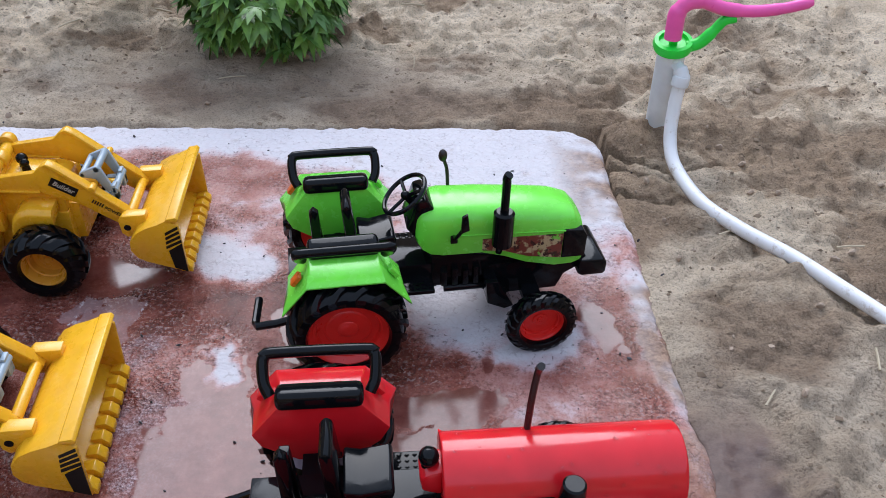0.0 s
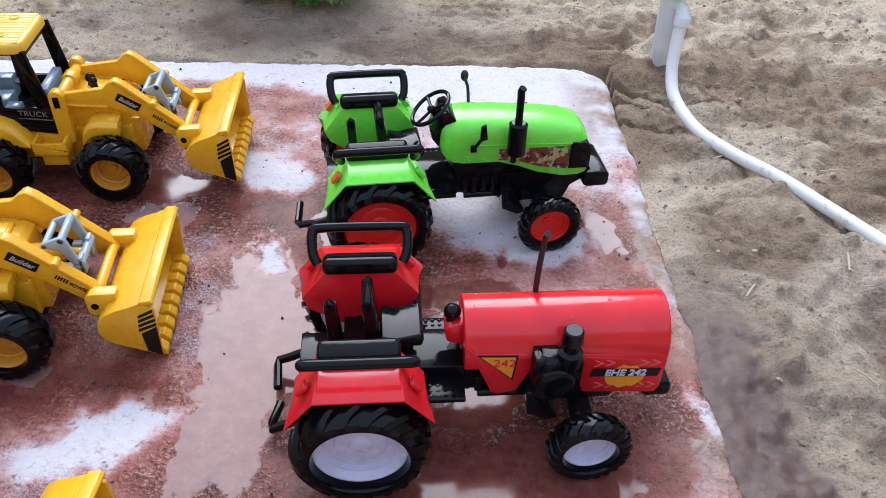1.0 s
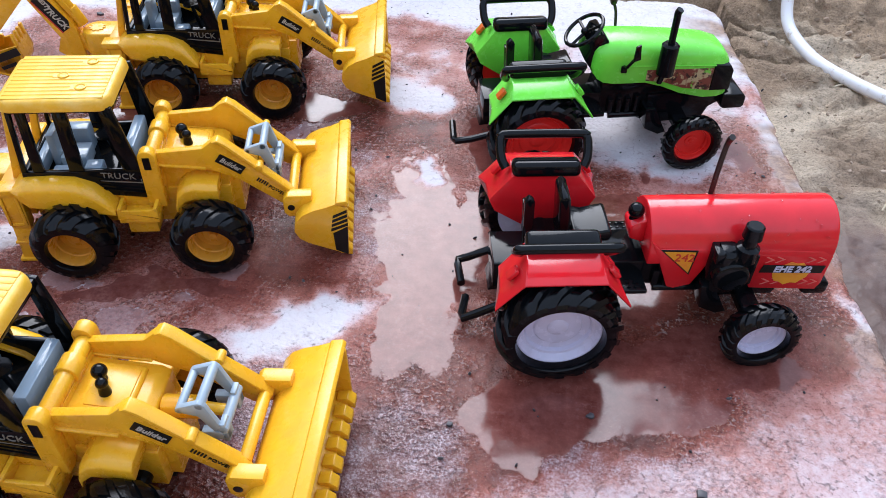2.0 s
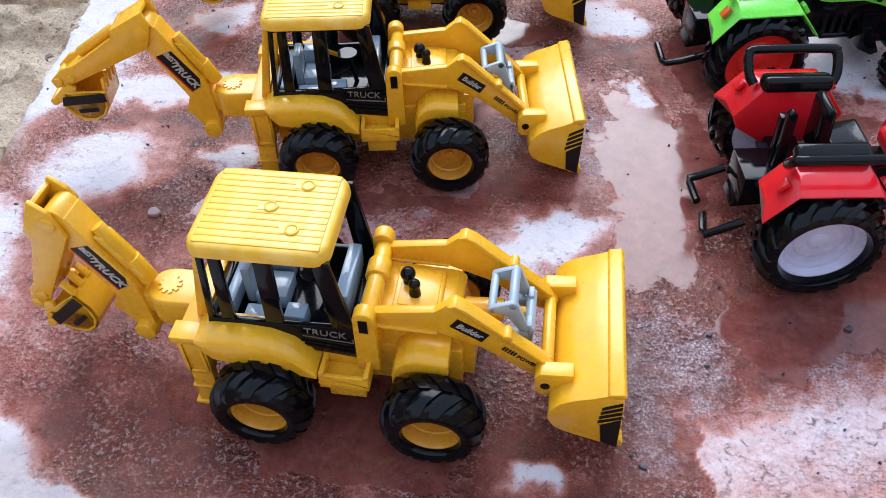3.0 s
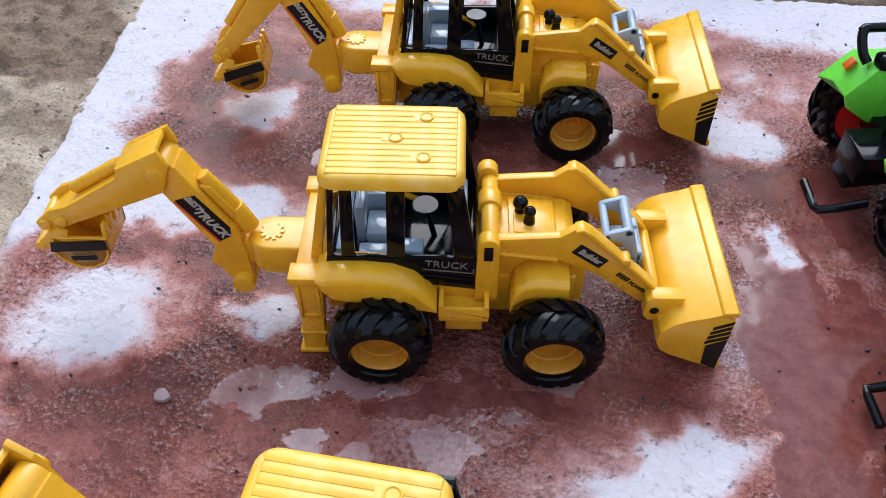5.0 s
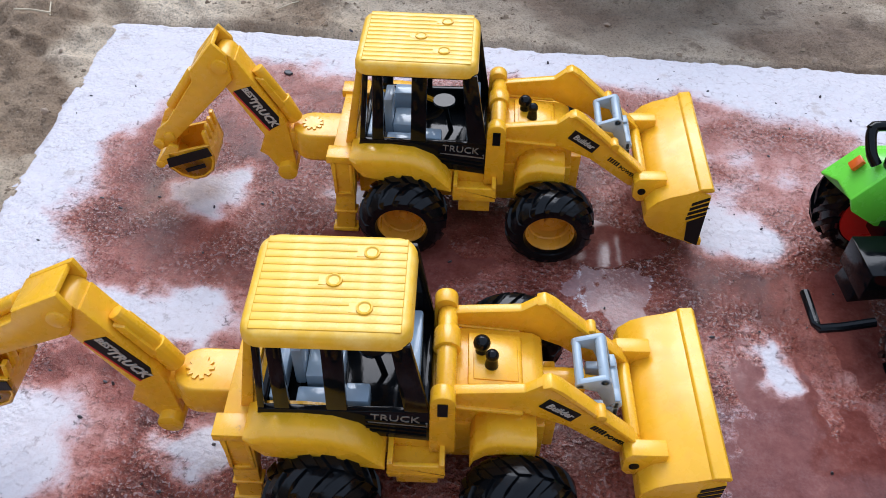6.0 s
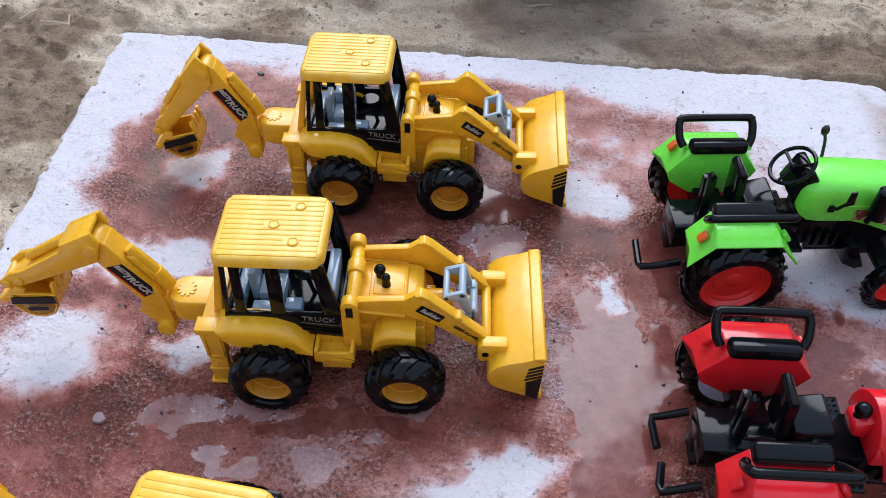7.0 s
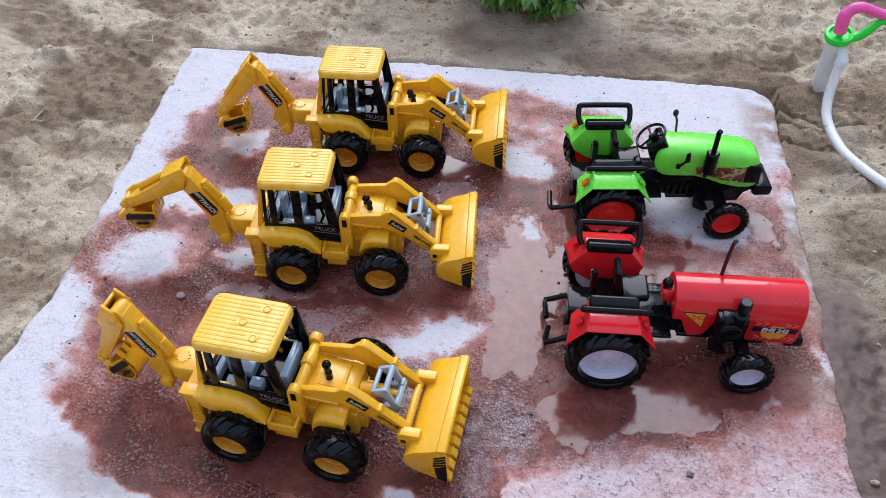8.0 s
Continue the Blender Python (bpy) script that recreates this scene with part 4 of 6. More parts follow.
def bucket_tooth(bm):
    prism(bm, [(0.1690, 0.0095), (0.1755, 0.0102), (0.1792, 0.0060), (0.1790, 0.0018), (0.1708, 0.0035)], -0.0036, 0.0036)


def bucket_stripe(bm, k):
    z = 0.0270 + k * 0.0038
    prism(bm, [(0.1660 + k * 0.0006, z - 0.0017), (0.1774, z + 0.0030), (0.1775, z + 0.0052), (0.1662 + k * 0.0006, z + 0.0005)], BUCKET_Y[0] - 0.0005, BUCKET_Y[0] - 0.0001)


def bucket_band(bm):
    prism(bm, [(0.1680, 0.0085), (0.1762, 0.0040), (0.1772, 0.0290), (0.1672, 0.0235)], BUCKET_Y[0] - 0.0006, BUCKET_Y[0] - 0.0001)


def rear_frame(bm):
    """The upright slide frame behind the cab, with its two guides."""
    prism(bm, [(-0.0370, 0.0300), (-0.0300, 0.0300), (-0.0290, 0.0560), (-0.0330, 0.0580)], -0.0225, 0.0225)
    for y0, y1 in ((-0.0225, -0.0195), (0.0195, 0.0225)):
        prism(bm, [(-0.0310, 0.0560), (-0.0225, 0.1140), (-0.0262, 0.1140), (-0.0365, 0.0580)], y0, y1)
    box(bm, -0.0430, -0.0320, -0.0290, 0.0290, 0.0560, 0.0610)


def stabiliser(bm, s):
    y0, y1 = s * 0.0290, s * 0.0370
    prism(bm, [(-0.0440, 0.0600), (-0.0290, 0.0600), (-0.0300, 0.0300), (-0.0420, 0.0300)], min(y0, y1), max(y0, y1))
    y0, y1 = s * 0.0302, s * 0.0358
    prism(bm, [(-0.0425, 0.0320), (-0.0305, 0.0320), (-0.0320, 0.0030), (-0.0440, 0.0015)], min(y0, y1), max(y0, y1))
    # recessed panel border, collar and foot
    for x0, x1, z0, z1 in ((-0.0425, -0.0405, 0.0330, 0.0570), (-0.0325, -0.0305, 0.0330, 0.0570), (-0.0405, -0.0325, 0.0330, 0.0350)):
        box(bm, x0, x1, min(s * 0.0368, s * 0.0380), max(s * 0.0368, s * 0.0380), z0, z1)
    box(bm, -0.0445, -0.0298, min(s * 0.0295, s * 0.0368), max(s * 0.0295, s * 0.0368), 0.0160, 0.0178)
    box(bm, -0.0462, -0.0300, min(s * 0.0290, s * 0.0372), max(s * 0.0290, s * 0.0372), 0.0004, 0.0030)
    y0, y1 = s * 0.0270, s * 0.0385
    prism(bm, [(-0.0455, 0.0575), (-0.0280, 0.0575), (-0.0280, 0.0625), (-0.0455, 0.0625)], min(y0, y1), max(y0, y1))


def swivel(bm):
    prof = []
    for z, k in ((0.0350, 0.80), (0.0380, 1.0), (0.0540, 1.0), (0.0565, 0.94)):
        ring = [(-0.0600 + 0.0125 * k * math.cos(radians(a)), 0.0125 * k * math.sin(radians(a)), z) for a in range(90, 271, 15)]
        prof.append([(-0.0320, 0.0125 * k, z), *ring, (-0.0320, -0.0125 * k, z)])
    loft(bm, prof)


def swivel_gear(bm):
    """A flat raised cog."""
    rim = []
    for k in range(10):
        for r, w in ((0.0046, -0.26), (0.0066, -0.14), (0.0066, 0.14), (0.0046, 0.26)):
            a = radians(36 * k) + w
            rim.append((-0.060 + r * math.cos(a), r * math.sin(a)))
    loft(bm, [[(x, y, z) for x, y in rim] for z in (0.0560, 0.0573)])


def boom(bm):
    """From the pin by the ground up to the elbow: cheeks, a back plate and a ram."""
    cheek = [(-0.0838, 0.0250), *arc(-0.0780, 0.0262, 0.0060, 200, 340, 7), (-0.0735, 0.0440), (-0.0745, 0.0560), (-0.0762, 0.0640), (-0.0985, 0.1070), *arc(-0.1060, 0.1040, 0.0070, 20, 150, 6), (-0.1115, 0.0960), (-0.0895, 0.0520), (-0.0945, 0.0395), (-0.0900, 0.0360)]
    prism(bm, cheek, -0.0078, 0.0078)
    prism(bm, [(-0.0775, 0.0690), (-0.0745, 0.0735), (-0.0850, 0.0915), (-0.0900, 0.0925)], -0.0050, 0.0050)
    rod(bm, [(-0.0705, 0, 0.0600), (-0.0770, 0, 0.0750)], 0.0050, 12)
    rod(bm, [(-0.0755, 0, 0.0730), (-0.0890, 0, 0.0965)], 0.0036, 12)
    rod(bm, [(-0.0780, -0.0125, 0.0262), (-0.0780, 0.0125, 0.0262)], 0.0062, 16)
    box(bm, -0.0770, -0.0640, -0.0060, 0.0060, 0.0390, 0.0535)


def boom_label(bm):
    prism(bm, [(-0.0165, -0.0052), (-0.0140, 0.0056), (0.0120, 0.0056), (0.0168, 0.0018), (0.0168, -0.0052)], -0.0002, 0.0002)


ELBOW = (-0.1075, 0.1040)


def dipper(bm):
    """Drawn lying level behind the elbow, then turned down."""
    x, z = ELBOW
    prism(bm, [(x - 0.0150, z + 0.0105), (x - 0.0200, z + 0.0060), (x - 0.0560, z + 0.0032), (x - 0.0770, z + 0.0010), (x - 0.0770, z - 0.0020), (x - 0.0700, z - 0.0050), (x - 0.0200, z - 0.0085)], -0.0092, 0.0092)
    box(bm, x - 0.0170, x + 0.0080, -0.0092, 0.0092, z + 0.0086, z + 0.0112)


def dipper_cheek(bm, s):
    x, z = ELBOW
    prof = [(x + 0.0085, z + 0.0010), (x + 0.0105, z + 0.0115), (x - 0.0150, z + 0.0115), (x - 0.0200, z + 0.0070), (x - 0.0560, z + 0.0042), (x - 0.0660, z + 0.0060), (x - 0.0780, z + 0.0030), (x - 0.0790, z - 0.0030), (x - 0.0700, z - 0.0060), (x - 0.0200, z - 0.0095), (x - 0.0040, z - 0.0105)]
    prism(bm, prof, min(s * 0.0080, s * 0.0108), max(s * 0.0080, s * 0.0108))


def dipper_ram(bm):
    x, z = ELBOW
    rod(bm, [(x - 0.0200, 0, z + 0.0085), (x - 0.0520, 0, z + 0.0062)], 0.0034, 12)


def dipper_pin(bm, dx, dz, r):
    x, z = ELBOW
    rod(bm, [(x + dx, -0.0122, z + dz), (x + dx, 0.0122, z + dz)], r, 16)


TIP = (ELBOW[0] - 0.0740, ELBOW[1])


def digger_link(bm):
    x, z = TIP
    for s in (-1, 1):
        y0, y1 = s * 0.0105, s * 0.0135
        prism(bm, [(x - 0.0095, z - 0.0150), (x - 0.0090, z - 0.0100), (x + 0.0060, z - 0.0020), (x + 0.0100, z - 0.0060), (x + 0.0060, z - 0.0130)], min(y0, y1), max(y0, y1))
    rod(bm, [(x - 0.0085, -0.014, z - 0.0125), (x - 0.0085, 0.014, z - 0.0125)], 0.0030, 10)


def digger_bucket(bm):
    """An open scoop hung at the end of the dipper, mouth towards the machine."""
    x, z = TIP[0] - 0.0030, TIP[1] - 0.0010
    outer = [(x + 0.0030, z - 0.0060), (x - 0.0020, z - 0.0160), (x + 0.0010, z - 0.0250), (x + 0.0070, z - 0.0305), (x + 0.0145, z - 0.0320), (x + 0.0225, z - 0.0295), (x + 0.0280, z - 0.0230), (x + 0.0310, z - 0.0110)]
    inner = [(p + (x + 0.014 - p) * 0.12, q + (z - 0.015 - q) * 0.12) for p, q in outer]
    loft(bm, [[(p, y, q) for p, q in [*outer, *inner[::-1]]] for y in (-0.0140, 0.0140)])
    for s in (-1, 1):
        y0, y1 = s * 0.0118, s * 0.0140
        prism(bm, outer, min(y0, y1), max(y0, y1))


def digger_tooth(bm):
    x, z = TIP
    prism(bm, [(x + 0.0255, z - 0.0135), (x + 0.0285, z - 0.0135), (x + 0.0312, z - 0.0040), (x + 0.0290, z - 0.0030)], -0.0020, 0.0020)


def digger_stripe(bm):
    x, z = TIP
    prism(bm, [(x - 0.0015, z - 0.0100), (x + 0.0272, z - 0.0130), (x + 0.0262, z - 0.0195), (x - 0.0045, z - 0.0165)], -0.0146, -0.0141)


def digger_mark(bm):
    x, z = TIP
    prism(bm, [(x + 0.0040, z - 0.0215), (x + 0.0180, z - 0.0228), (x + 0.0172, z - 0.0256), (x + 0.0040, z - 0.0244)], -0.0146, -0.0141)


def backhoe(m, lift, swing, fold, curl, spin, label):
    """lift: the loader's arms; swing: the boom sideways; fold: the dipper downwards; curl: the digger's bucket (degrees)."""
    b = thing("backhoe_loader", m, label, "toy backhoe", "toy backhoes on the board")
    K = "backhoe_"
    part("chassis", chassis, YELLOW, b, key=K + "chassis")
    part("axle", axle, BLACK, b, key=K + "axle")
    bonnet = part("hood", hood, YELLOW, b, key=K + "hood", bevel=0.0012)
    part("hood_panel", hood_panel_line, YELLOW, bonnet, key=K + "panel")
    part("hood_knob", hood_knob, BLACK, bonnet, "black ball knob and peg", key=K + "knob", bevel=0)
    for s in (-1, 1):
        k = K + ("near_" if s < 0 else "far_")
        part("rear_fender", lambda bm: rear_fender(bm, s), YELLOW, b, key=k + "rf", bevel=0.0008)
        part("front_fender", lambda bm: front_fender(bm, s), YELLOW, b, key=k + "ff", bevel=0.0008)
        part("step", lambda bm: step(bm, s), YELLOW_MUDDY, b, key=k + "step", bevel=0.0004, at=pose(-0.003, 0, -0.005))
        side = part("cab_side", lambda bm: side_plate(bm, s), BLACK, b, key=k + "side", bevel=0.0004)
        for q, row in enumerate(PILLARS):
            part("pillar", lambda bm: pillar(bm, s, *row), BLACK, side, key=k + "pillar" + str(q), bevel=0.0004)
        part("top_rail", lambda bm: top_rail(bm, s), BLACK, side, key=k + "rail", bevel=0.0003)
        if s < 0:
            part("louvre", louvres, BLACK, side, key=K + "louvre", bevel=0)
            lettering("lettering", "TRUCK", 0.0066, SILVER_DIM, side, on_side(0.0330, -0.0288, 0.0648, -4), K + "truck", "silver printed word")
            part("underline", lambda bm: prism(bm, [(0.021, 0.0612), (0.047, 0.0588), (0.047, 0.0622), (0.0445, 0.0603), (0.021, 0.0618)], -0.0289, -0.0286), SILVER_DIM, side, key=K + "under", bevel=0)
        post = part("pivot_post", lambda bm: pivot_post(bm, s), YELLOW, b, key=k + "post", bevel=0.0010)
        # a black plate laid on the post for the dark inside the slot
        part("slot", pivot_eye, BLACK, post, "dark slot", key=K + "slot", bevel=0, at=pose(0.0535, s * 0.0306, 0.0755))
        part("stabiliser", lambda bm: stabiliser(bm, s), YELLOW_MUDDY, b, key=k + "stab")
        for x, tilt in ((0.0, 0), (0.0885, 11)):
            wheel(b, x, 0.0268, s, 0.0268, 0.0575, 0.0340, 0.0146, AMBER, K + "wheel", 15, 0.0017, 0.0066, 0.42 if s < 0 else 0.42, 0.0125, 0.0060, tilt + spin * (1 if x else 1.7), "dished amber-yellow plastic rim")
    for k, bar in enumerate(CAB_BARS):
        part("cab_floor" if k == 4 else "cab_bar", lambda bm: prism(bm, bar, -0.0255, 0.0255), BLACK, b, key=K + "bar" + str(k), bevel=0.0004)
    for k, (name, size) in enumerate(CAB_GREY):
        part(name, lambda bm: box(bm, *size), CAB_BLUE, b, "dull blue-grey plastic", key=K + "grey" + str(k), bevel=0.0012)
    part("steering_post", steering_post, BLACK, b, key=K + "steer", bevel=0)
    lid = part("roof", roof, YELLOW_ROOF, b, "ribbed yellow cab roof with pale scuffs", key=K + "roof", bevel=0)
    for k in range(12):
        part("rib", roof_rib, YELLOW_ROOF, lid, key=K + "rib", bevel=0.0003, at=pose(0, -0.0245 + k * 0.0042, 0))
    for x, y in ((0.0080, -0.0010), (0.0217, -0.0150), (0.0220, 0.0150)):
        part("boss", roof_boss, YELLOW_ROOF, lid, "round raised boss", key=K + "boss", bevel=0, at=pose(x, y, 0))
    part("pivot_tube", pivot_tube, YELLOW, b, key=K + "tube")
    # loader
    up = rot_y(*LOADER_HINGE, lift)
    for s in (-1, 1):
        arm = part("loader_arm", lambda bm: loader_arm(bm, s), YELLOW, b, key=K + "arm" + str(s), bevel=0.0007, at=up)
        if s < 0:
            tag = part("arm_label", arm_label, STICKER_BLACK, arm, "black name sticker", key=K + "tag", bevel=0, at=pose(0.1040, -0.0248, 0.0690, 0, 37, 0))
            part("arm_marks", arm_marks, STICKER_BLACK, arm, "row of black dashes", key=K + "marks", bevel=0, at=pose(0.1250, -0.0248, 0.0520, 0, 39, 0))
            lettering("arm_lettering", "POWER", 0.0036, STICKER_BLACK, arm, on_side(0.1310, -0.0248, 0.0462, -39), K + "power")
            lettering("label_lettering", "Builder", 0.0050, SILVER, arm, on_side(0.1040, -0.0251, 0.0690, -37), K + "builder", bold=0.02, slant=0.2)
    part("arm_tube", arm_tube, YELLOW, b, key=K + "armtube", at=up)
    part("tilt_link", tilt_link, GREY, b, "grey plastic tilt linkage", key=K + "link", at=up, bevel=0.0007)
    part("tilt_ram", tilt_ram, YELLOW, b, key=K + "ram", at=up)
    scoop = part("loader_bucket", bucket_shell, YELLOW, b, "broad toothed yellow bucket", key=K + "bucket", at=up, bevel=0.0005)
    for y in (-0.0285, 0.0285):
        lug = part("bucket_lug", bucket_lug, YELLOW, scoop, key=K + "lug", at=pose(0, y, 0))
        if y < 0:
            # a black disc laid on the lug for the dark inside its hole
            part("pin_hole", lug_hole, BLACK, scoop, key=K + "hole", at=pose(0, y, 0), bevel=0)
    for k in range(9):
        part("tooth", bucket_tooth, YELLOW, scoop, key=K + "tooth", at=pose(0, -0.0390 + k * 0.0105, 0))
    for k in range(4):
        part("hazard_stripe", lambda bm: bucket_stripe(bm, k), STICKER_BLACK, scoop, "black slanted stripe", key=K + "stripe" + str(k), bevel=0)
    part("black_band", bucket_band, STICKER_BLACK, scoop, key=K + "band", bevel=0)
    # digger
    part("slide_frame", rear_frame, YELLOW_MUDDY, b, key=K + "rear")
    turntable = part("swivel", swivel, YELLOW, b, key=K + "swivel", bevel=0.0008)
    part("gear_mark", swivel_gear, YELLOW, turntable, "raised gear emblem", key=K + "gear", bevel=0)
    turn = pose(-0.0680, 0, 0, 0, 0, swing) @ pose(0.0680, 0, 0)
    arm = part("boom", boom, YELLOW, b, key=K + "boom", at=turn)
    part("boom_label", boom_label, STICKER_BLACK, arm, "black name sticker", key=K + "btag", bevel=0, at=pose(-0.0900, -0.0080, 0.0740, 0, 58, 0))
    part("label_edge", lambda bm: box(bm, -0.0160, 0.0172, -0.0002, 0.0002, -0.0064, -0.0053), STICKER_RED, arm, "red and cream border", key=K + "bedge", bevel=0, at=pose(-0.0900, -0.0080, 0.0740, 0, 58, 0))
    lettering("label_lettering", "BEST", 0.0048, SILVER, arm, on_side(-0.0900, -0.0084, 0.0740, -58) @ pose(-0.0105, 0.0015, 0), K + "best", bold=0.03, slant=0.3)
    lettering("label_lettering", "TRUCK", 0.0069, SILVER, arm, on_side(-0.0900, -0.0084, 0.0740, -58) @ pose(0.0042, -0.0002, 0), K + "besttruck", bold=0.03, slant=0.3)
    down = turn @ rot_y(*ELBOW, fold)
    stick = part("dipper", dipper, YELLOW, b, key=K + "dipper", at=down)
    for s in (-1, 1):
        part("cheek", lambda bm: dipper_cheek(bm, s), YELLOW, stick, key=K + "cheek" + str(s))
    part("ram", dipper_ram, YELLOW, stick, key=K + "dram")
    for k, pin in enumerate(((0.0, 0.0, 0.0048), (-0.0740, 0.0, 0.0032), (-0.0650, -0.0020, 0.0032))):
        part("pin", lambda bm: dipper_pin(bm, *pin), YELLOW, stick, key=K + "dpin" + str(k))
    hang = down @ rot_y(*TIP, curl)
    part("digger_link", digger_link, YELLOW, b, key=K + "dlink", at=hang)
    small = part("digger_bucket", digger_bucket, YELLOW, b, "small yellow digging bucket", key=K + "dbucket", at=hang, bevel=0.0004)
    for k in range(4):
        part("tooth", digger_tooth, YELLOW, small, key=K + "dtooth", at=pose(0, -0.0105 + k * 0.0070, 0))
    part("hazard_stripe", digger_stripe, STICKER_BLACK, small, key=K + "dstripe", bevel=0)
    part("printed_mark", digger_mark, STICKER_BLACK, small, key=K + "dmark", bevel=0)
    return b


def at_backhoe(x, y, turn):
    """A pose from the place of the rear axle's reference and the heading."""
    return pose(x, y, 0, 0, 0, turn) @ pose(0, 0.0155, 0)


backhoe(at_backhoe(-0.2978, 0.0949, 1.85), 4.5, -4, 64, -14, 0, "yellow plastic toy backhoe, digging arm folded down, in red mud")
backhoe(at_backhoe(-0.3257, 0.2843, 10.5), 0.5, 0, 28, -18, 9, "yellow plastic toy backhoe, digging arm stretched out, in red mud")
backhoe(at_backhoe(-0.3341, 0.4697, 8.76), 3.5, 3, 50, -25, 20, "yellow plastic toy backhoe, digging arm half folded, in red mud")


# ---- toy tractors ----
FRONT_AXLE = 0.1245


def gearbox(bm):
    box(bm, -0.034, 0.062, -0.015, 0.015, 0.028, 0.048)
    box(bm, -0.010, 0.010, -0.040, 0.040, 0.031, 0.045)
    prism(bm, [(-0.036, 0.020), (-0.032, 0.034), (0.0, 0.042), (0.0, 0.024)], -0.010, 0.010)


def engine(bm):
    prism(bm, [(0.058, 0.030), (0.058, 0.056), (0.158, 0.052), (0.166, 0.040), (0.150, 0.030), (0.118, 0.021), (0.096, 0.021), (0.086, 0.026)], -0.0155, 0.0155)
    for k in range(4):
        x = 0.064 + k * 0.0072
        box(bm, x, x + 0.0042, -0.0200, 0.0200, 0.032, 0.044 + 0.002 * (k % 2))
    rod(bm, [(0.066, -0.0180, 0.0290), (0.094, -0.0180, 0.0290)], 0.0028, 10)


def axle_brace(bm, s):
    """A sloping brace between engine and front axle."""
    prism(bm, [(0.094, 0.022), (0.092, 0.040), (0.100, 0.040), (0.112, 0.018), (0.106, 0.016)], min(s * 0.015, s * 0.030), max(s * 0.015, s * 0.030))


def front_axle(bm):
    box(bm, FRONT_AXLE - 0.006, FRONT_AXLE + 0.006, -0.040, 0.040, 0.0200, 0.0265)
    rod(bm, [(FRONT_AXLE, -0.046, 0.0232), (FRONT_AXLE, 0.046, 0.0232)], 0.0036, 10)
    prism(bm, [(0.100, 0.020), (0.096, 0.046), (0.154, 0.046), (0.144, 0.021)], -0.0185, 0.0185)


def rear_axle(bm):
    rod(bm, [(0, -0.050, 0.040), (0, 0.050, 0.040)], 0.0060, 12)


def tractor_fender(bm, s):
    """A pressed guard over the wheel: three flats, a skirt to the wheel and a wall to the seat."""
    line = [(-0.0385, 0.0560, 0.0), (-0.0225, 0.0755, 0.0), (0.0235, 0.0755, 0.0), (0.0395, 0.0570, 0.0)]
    top = [(-0.0340, 0.0610), (-0.0200, 0.0800), (0.0215, 0.0800), (0.0350, 0.0620)]
    rows = []
    for (x, z, _), (tx, tz) in zip(line, top):
        rows.append([(tx, s * 0.0310, tz), (tx, s * 0.0480, tz), (x, s * 0.0610, z), (x * 0.985, s * 0.0602, z - 0.0020), (tx * 0.97, s * 0.0475, tz - 0.0022), (tx * 0.97, s * 0.0330, tz - 0.0022)])
    loft(bm, rows)
    wall = [(-0.0340, 0.0610), (-0.0200, 0.0800), (0.0215, 0.0800), (0.0350, 0.0620), (0.0300, 0.0520), (0.0160, 0.0400), (-0.0120, 0.0400), (-0.0300, 0.0520)]
    prism(bm, wall, min(s * 0.0300, s * 0.0324), max(s * 0.0300, s * 0.0324))


def fender_catch(bm, s):
    box(bm, -0.0040, 0.0040, -0.0030, 0.0030, 0.0, 0.0030)


def cushion(bm):
    box(bm, -0.0205, 0.0225, -0.0064, 0.0064, -0.0010, 0.0092)


def rail(bm, r=0.0030):
    pts = [(-0.0235, 0, 0.0), (-0.0262, 0, 0.006), (-0.0268, 0, 0.0155), (-0.0255, 0, 0.0195), (-0.0215, 0, 0.0212), (0.0235, 0, 0.0212), (0.0275, 0, 0.0195), (0.0288, 0, 0.0155), (0.0282, 0, 0.006), (0.0255, 0, 0.0)]
    rod(bm, smooth_path(pts, 4), r, 12)


def seat_pan(bm):
    prism(bm, [(0.0115, 0.0650), (0.0120, 0.0710), (0.0200, 0.0690), (0.0340, 0.0722), (0.0358, 0.0690), (0.0345, 0.0635), (0.0140, 0.0630)], -0.0135, 0.0135)
    box(bm, 0.0160, 0.0300, -0.0080, 0.0080, 0.0460, 0.0600)


def seat_back(bm):
    prism(bm, [(0.0045, 0.0580), (0.0020, 0.0930), (0.0052, 0.0965), (0.0085, 0.0940), (0.0120, 0.0600)], -0.0110, 0.0110)


def lever_post(bm):
    prism(bm, [(-0.0165, 0.0500), (-0.0178, 0.0900), (-0.0150, 0.0930), (-0.0118, 0.0900), (-0.0105, 0.0500)], -0.0080, -0.0030)
    prism(bm, [(-0.0150, 0.0480), (-0.0170, 0.0820), (-0.0120, 0.0820), (-0.0090, 0.0480)], 0.0010, 0.0070)
    rod(bm, [(-0.0140, -0.0120, 0.0600), (0.0040, -0.0120, 0.0600)], 0.0018, 8)


def foot_plate(bm, s):
    y0, y1 = s * 0.0120, s * 0.0320
    box(bm, 0.0320, 0.0580, min(y0, y1), max(y0, y1), 0.0370, 0.0400)


def plate_studs(bm, s):
    for i in range(6):
        for j in range(5):
            x, y = 0.0345 + i * 0.0042, s * (0.0142 + j * 0.0038)
            loft(bm, [[(x - 0.0014, y, 0.0399), (x, y - 0.0011, 0.0399), (x + 0.0014, y, 0.0399), (x, y + 0.0011, 0.0399)], [(x - 0.0008, y, 0.0408), (x, y - 0.0006, 0.0408), (x + 0.0008, y, 0.0408), (x, y + 0.0006, 0.0408)]])


def tow_hook(bm, path):
    rod(bm, path, 0.0027, 10)


